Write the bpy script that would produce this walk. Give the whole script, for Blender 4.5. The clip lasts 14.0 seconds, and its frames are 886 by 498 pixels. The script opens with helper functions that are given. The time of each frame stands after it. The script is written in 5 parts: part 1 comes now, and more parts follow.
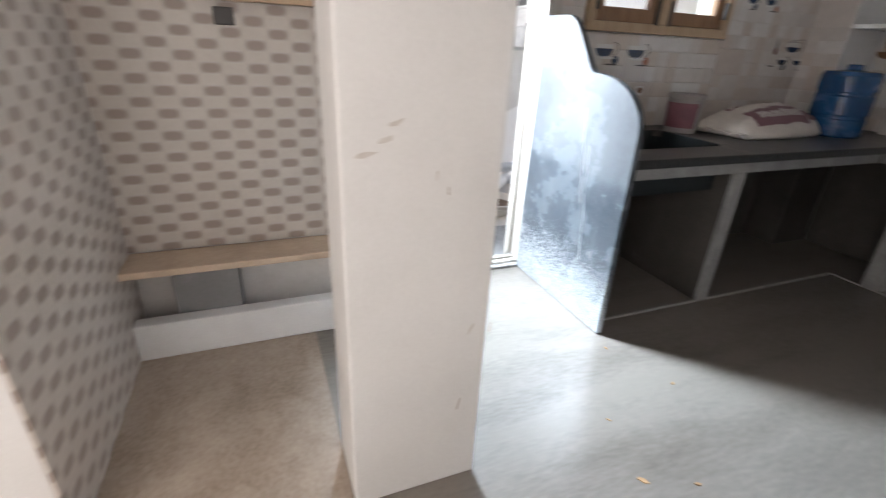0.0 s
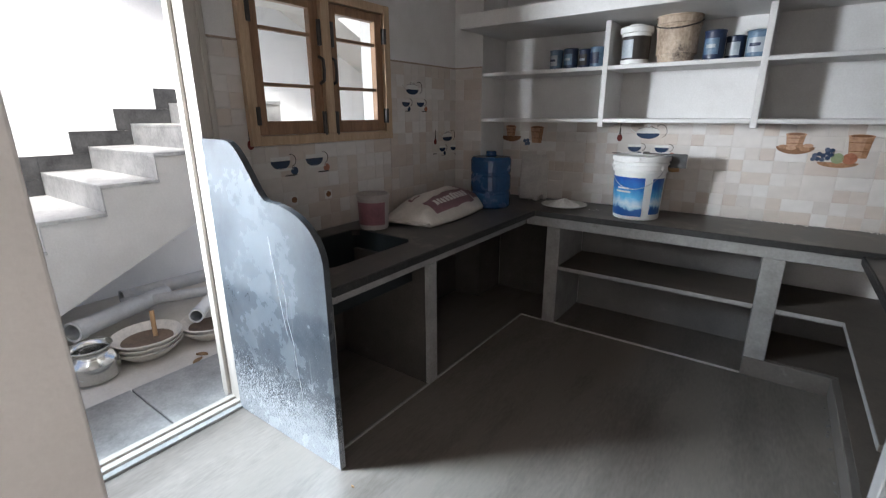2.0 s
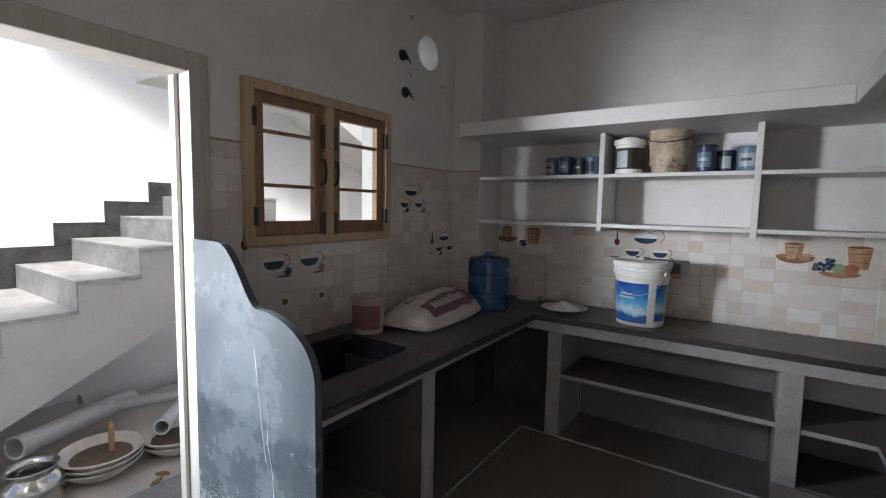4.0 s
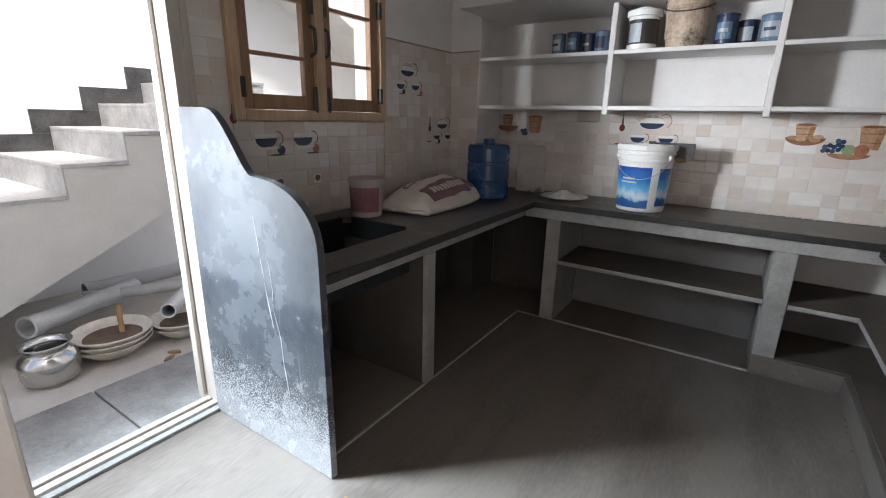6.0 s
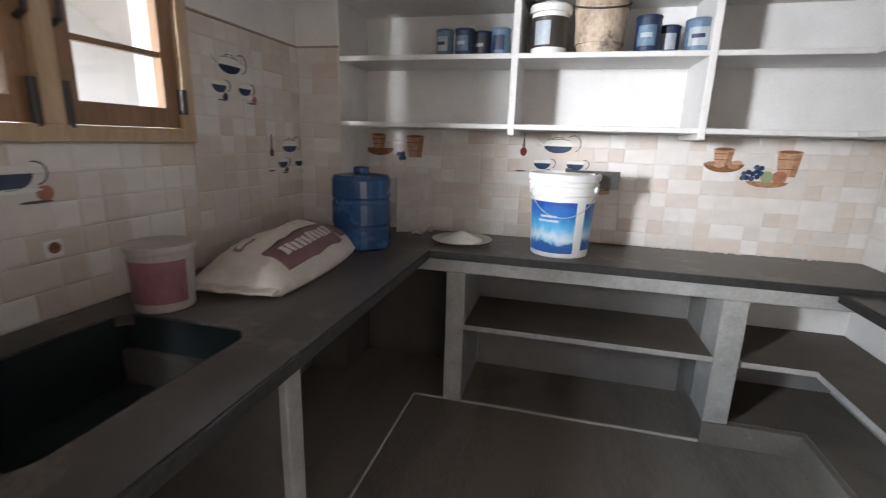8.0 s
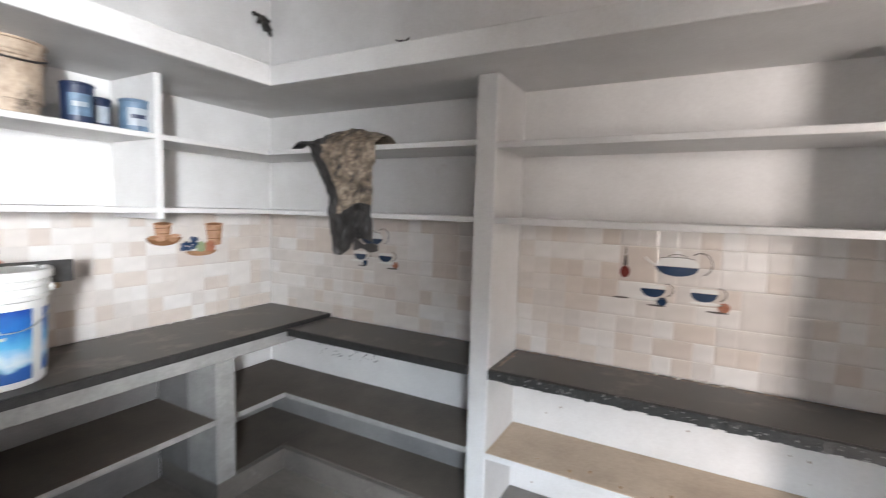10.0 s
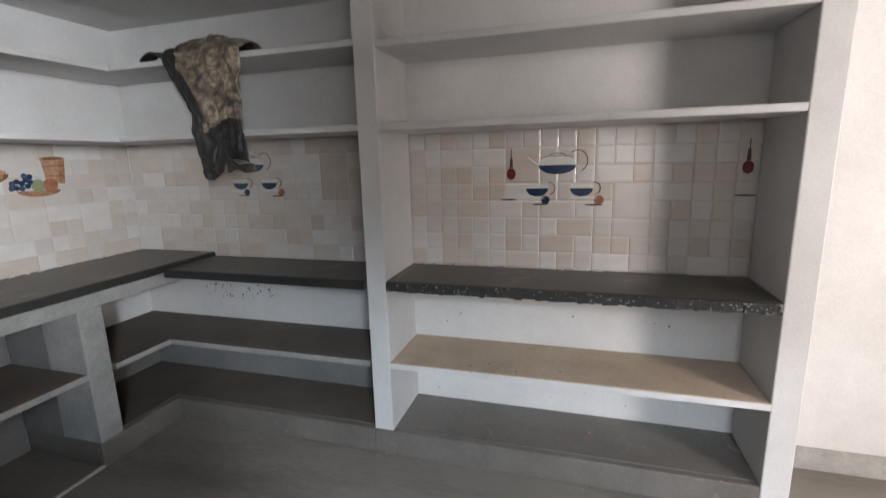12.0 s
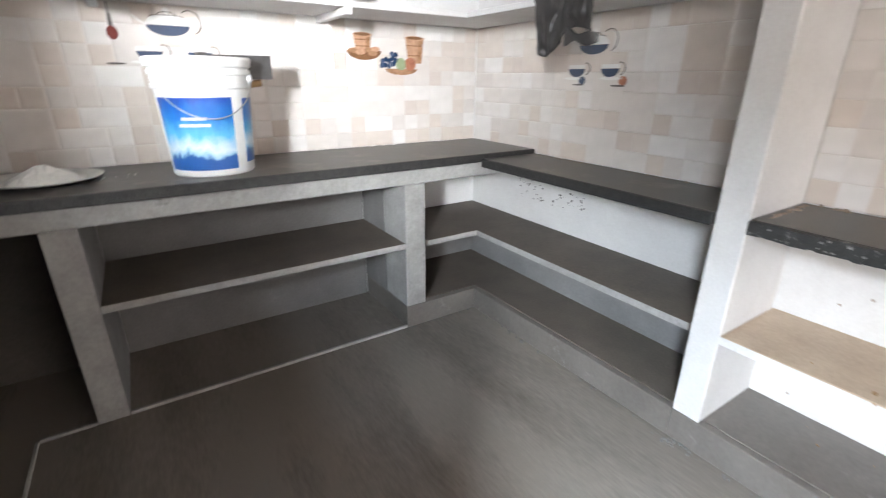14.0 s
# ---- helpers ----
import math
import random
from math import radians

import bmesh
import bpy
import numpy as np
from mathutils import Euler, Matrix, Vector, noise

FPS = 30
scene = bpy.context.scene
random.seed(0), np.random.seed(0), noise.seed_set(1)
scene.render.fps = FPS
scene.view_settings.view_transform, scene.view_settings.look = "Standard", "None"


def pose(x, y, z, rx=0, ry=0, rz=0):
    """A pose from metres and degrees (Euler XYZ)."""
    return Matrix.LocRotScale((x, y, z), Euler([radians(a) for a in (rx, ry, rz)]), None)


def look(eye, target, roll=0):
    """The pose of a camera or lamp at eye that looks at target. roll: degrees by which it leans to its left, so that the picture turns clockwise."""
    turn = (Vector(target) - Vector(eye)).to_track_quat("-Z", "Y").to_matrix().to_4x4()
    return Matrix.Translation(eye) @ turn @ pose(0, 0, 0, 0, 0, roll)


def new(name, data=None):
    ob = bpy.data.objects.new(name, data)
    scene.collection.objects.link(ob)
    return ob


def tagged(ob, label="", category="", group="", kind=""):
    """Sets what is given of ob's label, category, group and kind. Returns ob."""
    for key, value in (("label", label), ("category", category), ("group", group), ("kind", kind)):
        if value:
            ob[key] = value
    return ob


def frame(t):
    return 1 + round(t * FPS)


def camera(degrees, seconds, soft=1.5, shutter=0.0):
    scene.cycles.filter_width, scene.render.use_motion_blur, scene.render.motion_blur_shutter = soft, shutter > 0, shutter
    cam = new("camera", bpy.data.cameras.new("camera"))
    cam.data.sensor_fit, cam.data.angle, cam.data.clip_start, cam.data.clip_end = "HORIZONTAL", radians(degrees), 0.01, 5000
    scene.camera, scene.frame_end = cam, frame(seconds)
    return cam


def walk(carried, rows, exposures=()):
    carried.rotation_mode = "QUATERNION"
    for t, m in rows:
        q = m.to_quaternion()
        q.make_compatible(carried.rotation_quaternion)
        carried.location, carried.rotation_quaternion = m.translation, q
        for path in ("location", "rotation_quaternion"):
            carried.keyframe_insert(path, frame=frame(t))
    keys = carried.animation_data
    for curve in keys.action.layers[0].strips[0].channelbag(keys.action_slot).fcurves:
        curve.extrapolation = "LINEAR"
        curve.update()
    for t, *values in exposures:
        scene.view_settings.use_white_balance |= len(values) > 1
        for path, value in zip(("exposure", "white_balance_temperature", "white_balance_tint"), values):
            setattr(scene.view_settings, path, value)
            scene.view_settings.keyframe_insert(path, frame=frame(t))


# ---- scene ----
cam = camera(88.6, 14.0, soft=1.05, shutter=0.3)

PATH = [
    (0, (2.254, -4.049, 1.254), (0.568, -3.353, 0.434), 2.8),
    (0.5, (2.274, -3.897, 1.294), (0.917, -2.688, 0.461), 0.2),
    (1, (2.248, -3.881, 1.393), (1.198, -2.397, 0.559), -1.6),
    (1.5, (2.219, -3.825, 1.485), (1.209, -2.267, 0.74), -1.4),
    (2, (2.159, -3.697, 1.511), (1.034, -2.144, 0.944), -0.2),
    (2.5, (2.115, -3.644, 1.552), (0.974, -2.043, 1.189), 0.1),
    (2.7, (2.096, -3.65, 1.576), (0.978, -2.009, 1.334), 0.2),
    (4.8, (1.978, -3.622, 1.523), (0.867, -1.969, 1.338), 2.2),
    (5, (1.972, -3.623, 1.471), (0.884, -1.982, 1.119), 2.5),
    (5.5, (1.995, -3.625, 1.395), (0.937, -2.018, 0.849), 1.2),
    (6, (1.981, -3.631, 1.391), (0.93, -2.024, 0.835), 1.2),
    (6.5, (1.895, -3.591, 1.413), (0.94, -1.925, 0.852), 1.8),
    (7, (1.759, -3.427, 1.402), (0.877, -1.72, 0.848), 1.1),
    (7.2, (1.716, -3.303, 1.393), (0.837, -1.59, 0.853), 1.1),
    (9.3, (0.916, -2.582, 1.485), (1.955, -0.9, 1.183), 0.1),
    (9.5, (0.874, -2.599, 1.531), (2.124, -1.067, 1.226), -0.4),
    (10, (0.826, -2.648, 1.507), (2.578, -1.699, 1.336), 1.6),
    (10.5, (0.872, -2.702, 1.551), (2.808, -2.216, 1.433), 1.3),
    (11, (0.891, -2.754, 1.53), (2.852, -2.37, 1.459), 1.1),
    (11.5, (0.878, -2.715, 1.438), (2.817, -2.247, 1.29), -1.0),
    (12, (0.868, -2.698, 1.34), (2.747, -2.139, 0.948), -1.5),
    (12.5, (0.863, -2.691, 1.28), (2.686, -2.138, 0.672), -0.9),
    (13, (0.87, -2.667, 1.27), (2.638, -2.001, 0.615), -1.3),
    (13.5, (1.03, -2.55, 1.24), (2.485, -1.354, 0.568), -4.5),
    (14, (1.217, -2.468, 1.192), (2.248, -0.905, 0.488), 0.4),
]
walk(cam, [(t, look(eye, target, roll)) for t, eye, target, roll in PATH], exposures=[(0, 1.38, 6350, 11), (1, 0.94, 6350, 11), (2, 0.78, 6350, 11), (2.7, 0.66, 6400, 12), (4.8, 0.3, 6450, 12), (5.0, 0.4, 6450, 12), (5.5, 0.84, 6550, 13), (6.5, 0.88, 6550, 13), (7.2, 1.06, 6600, 13), (9.3, 1.75, 6600, 13), (9.9, 1.66, 6600, 13), (10.5, 0.74, 6600, 12), (11, 0.58, 6550, 12), (12, 0.85, 6550, 12), (13, 1.18, 6600, 12), (13.5, 1.84, 6600, 12), (14, 2.15, 6600, 12)])

# ---- light ----
world = bpy.data.worlds.new("sky")
scene.world = world
world.use_nodes = True
wn = world.node_tree.nodes
sky = wn.new("ShaderNodeTexSky")
sky.sky_type, sky.sun_disc = "NISHITA", False
sky.sun_elevation, sky.sun_rotation = radians(58), radians(105.6)
sky.air_density, sky.dust_density = 1.0, 4.0
world.node_tree.links.new(sky.outputs[0], wn["Background"].inputs[0])
wn["Background"].inputs[1].default_value = 0.15

sun_data = bpy.data.lights.new("sun", "SUN")
sun_data.energy, sun_data.angle, sun_data.color = 4.1, radians(10), (1.0, 0.975, 0.94)
sun = new("sun", sun_data)
sun.matrix_world = look((6.0, -5.0, 12.5), (-1.5, -2.9, 0.0))


def area_lamp(name, eye, target, w, h, watts, colour=(1, 1, 1)):
    data = bpy.data.lights.new(name, "AREA")
    data.shape, data.size, data.size_y, data.energy, data.color = "RECTANGLE", w, h, watts, colour
    ob = new(name, data)
    ob.matrix_world = look(eye, target)
    return ob


door_lamp = area_lamp("door_daylight", (-0.72, -4.11, 1.72), (1.5, -0.6, 1.1), 0.32, 0.55, 23, (0.88, 0.945, 1.0))
door_lamp.data.spread = radians(80)
sky_lamp = area_lamp("door_skylight", (-0.34, -3.52, 1.85), (1.0, -2.75, 0.0), 0.4, 0.4, 24, (0.73, 0.87, 1.0))
sky_lamp.data.spread = radians(76)
hall_lamp = area_lamp("hall_daylight", (-0.03, -6.45, 1.5), (2.0, -5.75, 1.4), 0.9, 1.3, 86, (1.0, 0.94, 0.905))
hall_lamp.data.spread = radians(150)


# ---- materials ----
def material(name, colours, scale=6.0, rough=0.6, metal=0.0, bump=0.15, fine=60.0, stain=None, stain_at=0.6, stain_scale=1.7, spec=0.5, rough_var=0.12, stretch=(1, 1, 1)):
    """A surface with two scales of colour change, fine relief and, if given, stains."""
    m = bpy.data.materials.new(name)
    m.use_nodes = True
    n, l = m.node_tree.nodes, m.node_tree.links
    b = n["Principled BSDF"]
    co = n.new("ShaderNodeTexCoord")
    mp = n.new("ShaderNodeMapping")
    mp.inputs["Scale"].default_value = stretch
    l.new(co.outputs["Object"], mp.inputs[0])
    big = n.new("ShaderNodeTexNoise")
    big.inputs["Scale"].default_value, big.inputs["Detail"].default_value, big.inputs["Roughness"].default_value = scale, 6, 0.62
    small = n.new("ShaderNodeTexNoise")
    small.inputs["Scale"].default_value, small.inputs["Detail"].default_value = fine, 4
    l.new(mp.outputs[0], big.inputs["Vector"])
    l.new(mp.outputs[0], small.inputs["Vector"])
    add = n.new("ShaderNodeMix")
    add.inputs[0].default_value = 0.3
    l.new(big.outputs["Fac"], add.inputs[2])
    l.new(small.outputs["Fac"], add.inputs[3])
    ramp = n.new("ShaderNodeValToRGB")
    el = ramp.color_ramp.elements
    el[0].position, el[1].position = 0.34, 0.66
    el[0].color, el[1].color = (*colours[0], 1), (*colours[-1], 1)
    if len(colours) == 3:
        e = el.new(0.5)
        e.color = (*colours[1], 1)
    l.new(add.outputs[0], ramp.inputs[0])
    out = ramp.outputs[0]
    if stain:
        st = n.new("ShaderNodeTexNoise")
        st.inputs["Scale"].default_value, st.inputs["Detail"].default_value, st.inputs["Roughness"].default_value = stain_scale, 8, 0.7
        l.new(mp.outputs[0], st.inputs["Vector"])
        sr = n.new("ShaderNodeValToRGB")
        sr.color_ramp.elements[0].position, sr.color_ramp.elements[1].position = stain_at, stain_at + 0.12
        l.new(st.outputs["Fac"], sr.inputs[0])
        mix = n.new("ShaderNodeMix")
        mix.data_type = "RGBA"
        l.new(sr.outputs[0], mix.inputs[0])
        l.new(out, mix.inputs[6])
        mix.inputs[7].default_value = (*stain, 1)
        out = mix.outputs[2]
    l.new(out, b.inputs["Base Color"])
    rr = n.new("ShaderNodeMapRange")
    low = rough - rough_var
    rr.inputs[3].default_value, rr.inputs[4].default_value = max(0.3 if rough >= 0.28 else 0.03, low), min(1, max(rough, 0.32) + rough_var if rough >= 0.28 else rough + rough_var)
    l.new(big.outputs["Fac"], rr.inputs[0])
    l.new(rr.outputs[0], b.inputs["Roughness"])
    b.inputs["Metallic"].default_value = metal
    b.inputs["Specular IOR Level"].default_value = spec
    if bump:
        bp = n.new("ShaderNodeBump")
        bp.inputs["Strength"].default_value, bp.inputs["Distance"].default_value = bump, 0.01
        l.new(add.outputs[0], bp.inputs["Height"])
        l.new(bp.outputs[0], b.inputs["Normal"])
    return m


def tile_material(name, tones, rough=0.14):
    """Glazed tile: each piece takes one of several tones."""
    m = material(name, [(0.5, 0.5, 0.5), (0.6, 0.6, 0.6)], scale=9, fine=90, rough=rough, bump=0.05, rough_var=0.06)
    n, l = m.node_tree.nodes, m.node_tree.links
    info = n.new("ShaderNodeObjectInfo")
    ramp = n.new("ShaderNodeValToRGB")
    ramp.color_ramp.interpolation = "CONSTANT"
    el = ramp.color_ramp.elements
    el[0].color = (*tones[0], 1)
    el[1].position, el[1].color = 1 / len(tones), (*tones[1], 1)
    for i in range(2, len(tones)):
        e = el.new(i / len(tones))
        e.color = (*tones[i], 1)
    l.new(info.outputs["Random"], ramp.inputs[0])
    ns = n.new("ShaderNodeTexNoise")
    ns.inputs["Scale"].default_value = 14
    co = n.new("ShaderNodeTexCoord")
    l.new(co.outputs["Object"], ns.inputs["Vector"])
    mr = n.new("ShaderNodeMapRange")
    mr.inputs[3].default_value, mr.inputs[4].default_value = 0.88, 1.08
    l.new(ns.outputs["Fac"], mr.inputs[0])
    mul = n.new("ShaderNodeMix")
    mul.data_type, mul.blend_type = "RGBA", "MULTIPLY"
    mul.inputs[0].default_value = 1
    l.new(ramp.outputs[0], mul.inputs[6])
    l.new(mr.outputs[0], mul.inputs[7])
    l.new(mul.outputs[2], n["Principled BSDF"].inputs["Base Color"])
    return m


M = {}
M["white"] = material("white_paint", [(0.58, 0.565, 0.55), (0.72, 0.71, 0.70)], scale=2.6, rough=0.62, bump=0.2, fine=110, stain=(0.50, 0.45, 0.40), stain_at=0.665, stain_scale=4.5)
M["cream"] = material("cream_paint", [(0.60, 0.58, 0.555), (0.68, 0.66, 0.635)], scale=2, rough=0.7, bump=0.15, fine=120, stain=(0.46, 0.39, 0.33), stain_at=0.665, stain_scale=5.5)
M["floor"] = material("cement_floor", [(0.118, 0.102, 0.086), (0.178, 0.157, 0.136), (0.242, 0.217, 0.19)], scale=2.6, rough=0.31, bump=0.06, fine=50, stain=(0.185, 0.163, 0.14), stain_at=0.5, stain_scale=1.3, rough_var=0.09, stretch=(1.6, 0.35, 1))
M["dirt_floor"] = material("brown_dusty_floor", [(0.24, 0.185, 0.14), (0.36, 0.29, 0.23), (0.45, 0.375, 0.305)], scale=3.4, rough=0.6, bump=0.15, fine=60, stain=(0.22, 0.165, 0.125), stain_at=0.6, stain_scale=4)
M["plaster"] = material("grey_plaster", [(0.15, 0.147, 0.143), (0.22, 0.215, 0.21)], scale=4, rough=0.75, bump=0.2, fine=90, stain=(0.29, 0.285, 0.28), stain_at=0.62, stain_scale=4)
# grey plaster with the shade under the counter put into its colour
M["shaded_plaster"] = material("plaster_with_painted_shade", [(0.05, 0.044, 0.039), (0.09, 0.08, 0.071)], scale=4, rough=0.8, bump=0.2, fine=90, stain=(0.14, 0.128, 0.117), stain_at=0.64, stain_scale=4)
M["edge"] = material("rough_cement_edge", [(0.23, 0.225, 0.217), (0.36, 0.353, 0.34)], scale=8, rough=0.8, bump=0.35, fine=80, stain=(0.17, 0.163, 0.155), stain_at=0.62, stain_scale=6)
M["plinth"] = material("trowelled_cement_plinth", [(0.115, 0.102, 0.09), (0.18, 0.163, 0.147)], scale=4, rough=0.3, bump=0.12, fine=60, stain=(0.27, 0.258, 0.245), stain_at=0.6, stain_scale=6, rough_var=0.08)
M["granite"] = material("dusty_black_granite", [(0.04, 0.036, 0.032), (0.085, 0.076, 0.067)], scale=5, rough=0.34, bump=0.05, fine=220, stain=(0.155, 0.135, 0.115), stain_at=0.55, stain_scale=5)
M["granite_edge"] = material("chipped_granite_edge", [(0.010, 0.010, 0.010), (0.035, 0.034, 0.033)], scale=30, rough=0.6, bump=0.7, fine=160, stain=(0.12, 0.115, 0.11), stain_at=0.66, stain_scale=24)
M["chip"] = material("broken_stone_edge", [(0.012, 0.012, 0.012), (0.045, 0.044, 0.042)], scale=30, rough=0.6, bump=0.7, fine=160, stain=(0.42, 0.41, 0.39), stain_at=0.61, stain_scale=30)
M["dusty_shelf"] = material("dusty_stone_shelf", [(0.43, 0.325, 0.235), (0.58, 0.455, 0.34)], scale=6, rough=0.8, bump=0.2, fine=80, stain=(0.28, 0.225, 0.18), stain_at=0.66, stain_scale=9)
M["grey_shelf"] = material("grey_stone_shelf", [(0.088, 0.073, 0.059), (0.15, 0.125, 0.102)], scale=5, rough=0.65, bump=0.15, fine=90)
M["wood"] = material("varnished_wood", [(0.38, 0.26, 0.155), (0.53, 0.39, 0.255)], scale=5, rough=0.45, bump=0.15, fine=40, stretch=(6, 6, 0.6))
M["wood_dark"] = material("brown_wood", [(0.19, 0.10, 0.05), (0.32, 0.185, 0.10)], scale=5, rough=0.45, bump=0.15, fine=40, stretch=(6, 6, 0.6))
M["door_white"] = material("door_frame_paint", [(0.40, 0.365, 0.32), (0.52, 0.485, 0.435)], scale=5, rough=0.45, bump=0.1, fine=70, stretch=(4, 4, 0.5))
M["iron"] = material("black_iron", [(0.02, 0.018, 0.016), (0.05, 0.045, 0.04)], scale=20, rough=0.45, bump=0.2, fine=120)


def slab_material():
    """Polished stone under dust: mottled, streaked downwards, its upper half paler by a painted reflection, with white
    splashes thick near the floor.
    """
    m = material("polished_slab_dust_and_reflection", [(0.022, 0.027, 0.033), (0.045, 0.053, 0.062), (0.085, 0.097, 0.108)], scale=5.5, rough=0.26, bump=0.05, fine=150, rough_var=0.15)
    n, l = m.node_tree.nodes, m.node_tree.links
    b = n["Principled BSDF"]
    base = b.inputs["Base Color"].links[0].from_socket
    co = n.new("ShaderNodeTexCoord")
    sep = n.new("ShaderNodeSeparateXYZ")
    l.new(co.outputs["Object"], sep.inputs[0])

    def noise_at(scale, stretch, detail=5):
        mp = n.new("ShaderNodeMapping")
        mp.inputs["Scale"].default_value = stretch
        l.new(co.outputs["Object"], mp.inputs[0])
        t = n.new("ShaderNodeTexNoise")
        t.inputs["Scale"].default_value, t.inputs["Detail"].default_value, t.inputs["Roughness"].default_value = scale, detail, 0.65
        l.new(mp.outputs[0], t.inputs["Vector"])
        return t.outputs["Fac"]

    def math_node(op, a, b_=None, c=None):
        t = n.new("ShaderNodeMath")
        t.operation = op
        for i, v in enumerate((a, b_, c)):
            if v is None:
                continue
            if isinstance(v, (int, float)):
                t.inputs[i].default_value = v
            else:
                l.new(v, t.inputs[i])
        t.use_clamp = op in ("MULTIPLY", "MAXIMUM")
        return t.outputs[0]

    def steps(v, lo, hi):
        t = n.new("ShaderNodeMapRange")
        t.interpolation_type = "SMOOTHSTEP"
        t.inputs[1].default_value, t.inputs[2].default_value = lo, hi
        l.new(v, t.inputs[0])
        return t.outputs[0]

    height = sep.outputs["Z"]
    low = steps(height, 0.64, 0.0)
    # pale upper half is a reflection put into the base colour
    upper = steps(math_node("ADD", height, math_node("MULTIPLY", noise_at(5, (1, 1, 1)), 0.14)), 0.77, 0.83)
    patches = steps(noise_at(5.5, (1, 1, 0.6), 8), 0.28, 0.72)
    painted_reflection = math_node("MULTIPLY", upper, math_node("MULTIPLY_ADD", patches, 0.32, 0.22))
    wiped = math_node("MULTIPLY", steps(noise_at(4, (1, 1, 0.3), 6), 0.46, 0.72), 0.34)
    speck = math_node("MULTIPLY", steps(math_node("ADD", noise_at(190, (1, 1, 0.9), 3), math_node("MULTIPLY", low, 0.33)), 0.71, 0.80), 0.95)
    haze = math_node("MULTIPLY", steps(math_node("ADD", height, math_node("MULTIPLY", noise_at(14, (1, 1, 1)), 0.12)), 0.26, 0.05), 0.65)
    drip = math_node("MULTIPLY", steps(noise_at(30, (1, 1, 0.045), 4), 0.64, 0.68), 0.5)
    # real drips and smears, joined with the painted reflection
    dust = math_node("MAXIMUM", drip, math_node("MAXIMUM", painted_reflection, wiped))
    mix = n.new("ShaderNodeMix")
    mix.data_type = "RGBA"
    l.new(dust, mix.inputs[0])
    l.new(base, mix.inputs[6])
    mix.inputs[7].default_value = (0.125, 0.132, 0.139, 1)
    lime = n.new("ShaderNodeMix")
    lime.data_type = "RGBA"
    l.new(math_node("MAXIMUM", speck, haze), lime.inputs[0])
    l.new(mix.outputs[2], lime.inputs[6])
    lime.inputs[7].default_value = (0.35, 0.365, 0.38, 1)
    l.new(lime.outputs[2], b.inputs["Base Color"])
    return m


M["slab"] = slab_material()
M["mould"] = material("black_mould", [(0.05, 0.045, 0.042), (0.12, 0.11, 0.10)], scale=40, rough=0.9)
M["lime"] = material("lime_crusted_edge", [(0.29, 0.28, 0.265), (0.42, 0.41, 0.39)], scale=14, rough=0.85, bump=0.3, stain=(0.2, 0.19, 0.18), stain_at=0.62, stain_scale=9)
M["drip"] = material("dried_white_drip", [(0.55, 0.56, 0.57), (0.66, 0.67, 0.68)], scale=20, rough=0.8)
M["smudge"] = material("faint_brown_smudge", [(0.48, 0.43, 0.385), (0.58, 0.545, 0.505)], scale=60, rough=0.7)
M["scuff"] = material("brown_scuff", [(0.22, 0.16, 0.12), (0.4, 0.32, 0.26)], scale=40, rough=0.8)
M["sink"] = material("dark_sink", [(0.008, 0.012, 0.014), (0.018, 0.024, 0.027)], scale=8, rough=0.4, bump=0.05)
M["tile"] = tile_material("wall_tile_glaze", [(0.602, 0.557, 0.518), (0.572, 0.503, 0.446), (0.640, 0.608, 0.578), (0.590, 0.524, 0.470), (0.550, 0.481, 0.428), (0.617, 0.576, 0.541), (0.572, 0.531, 0.497), (0.657, 0.631, 0.605)])
M["grout"] = material("tile_grout", [(0.52, 0.485, 0.45), (0.60, 0.565, 0.53)], scale=12, rough=0.85, bump=0.2)
M["outside_white"] = material("whitewash", [(0.72, 0.72, 0.71), (0.82, 0.82, 0.81)], scale=2, rough=0.8, bump=0.25, fine=60, stain=(0.5, 0.48, 0.45), stain_at=0.66, stain_scale=5)
M["render"] = material("cement_render", [(0.50, 0.49, 0.47), (0.60, 0.59, 0.57)], scale=3, rough=0.85, bump=0.25, fine=70)
M["tread"] = material("grey_marble_tread", [(0.24, 0.24, 0.238), (0.38, 0.38, 0.372), (0.50, 0.50, 0.49)], scale=7, rough=0.4, bump=0.06, fine=60)
M["black_stone"] = material("black_stone_skirting", [(0.012, 0.012, 0.013), (0.06, 0.06, 0.06)], scale=9, rough=0.4, bump=0.08, fine=60)
M["yard"] = material("yard_cement", [(0.49, 0.45, 0.40), (0.62, 0.58, 0.525)], scale=3, rough=0.85, bump=0.25, fine=60, stain=(0.22, 0.2, 0.18), stain_at=0.66)
M["yard_tile"] = material("yard_grey_stone", [(0.17, 0.166, 0.16), (0.35, 0.34, 0.325)], scale=5, rough=0.6, bump=0.15, fine=70, stain=(0.36, 0.35, 0.33), stain_at=0.6)


# ---- building helpers ----
def part(name, bm, mat, parent=None, label="", smooth=False):
    """Links a bmesh as one mesh object, under a parent if given."""
    me = bpy.data.meshes.new(name)
    if smooth:
        for f in bm.faces:
            f.smooth = True
    bm.to_mesh(me)
    bm.free()
    me.materials.append(mat)
    ob = new(name, me)
    if parent is not None:
        ob.parent = parent
    if label:
        ob["label"] = label
    return ob


def empty(name, place=(0, 0, 0), rz=0.0):
    ob = new(name)
    ob.matrix_world = pose(*place, 0, 0, rz)
    return ob


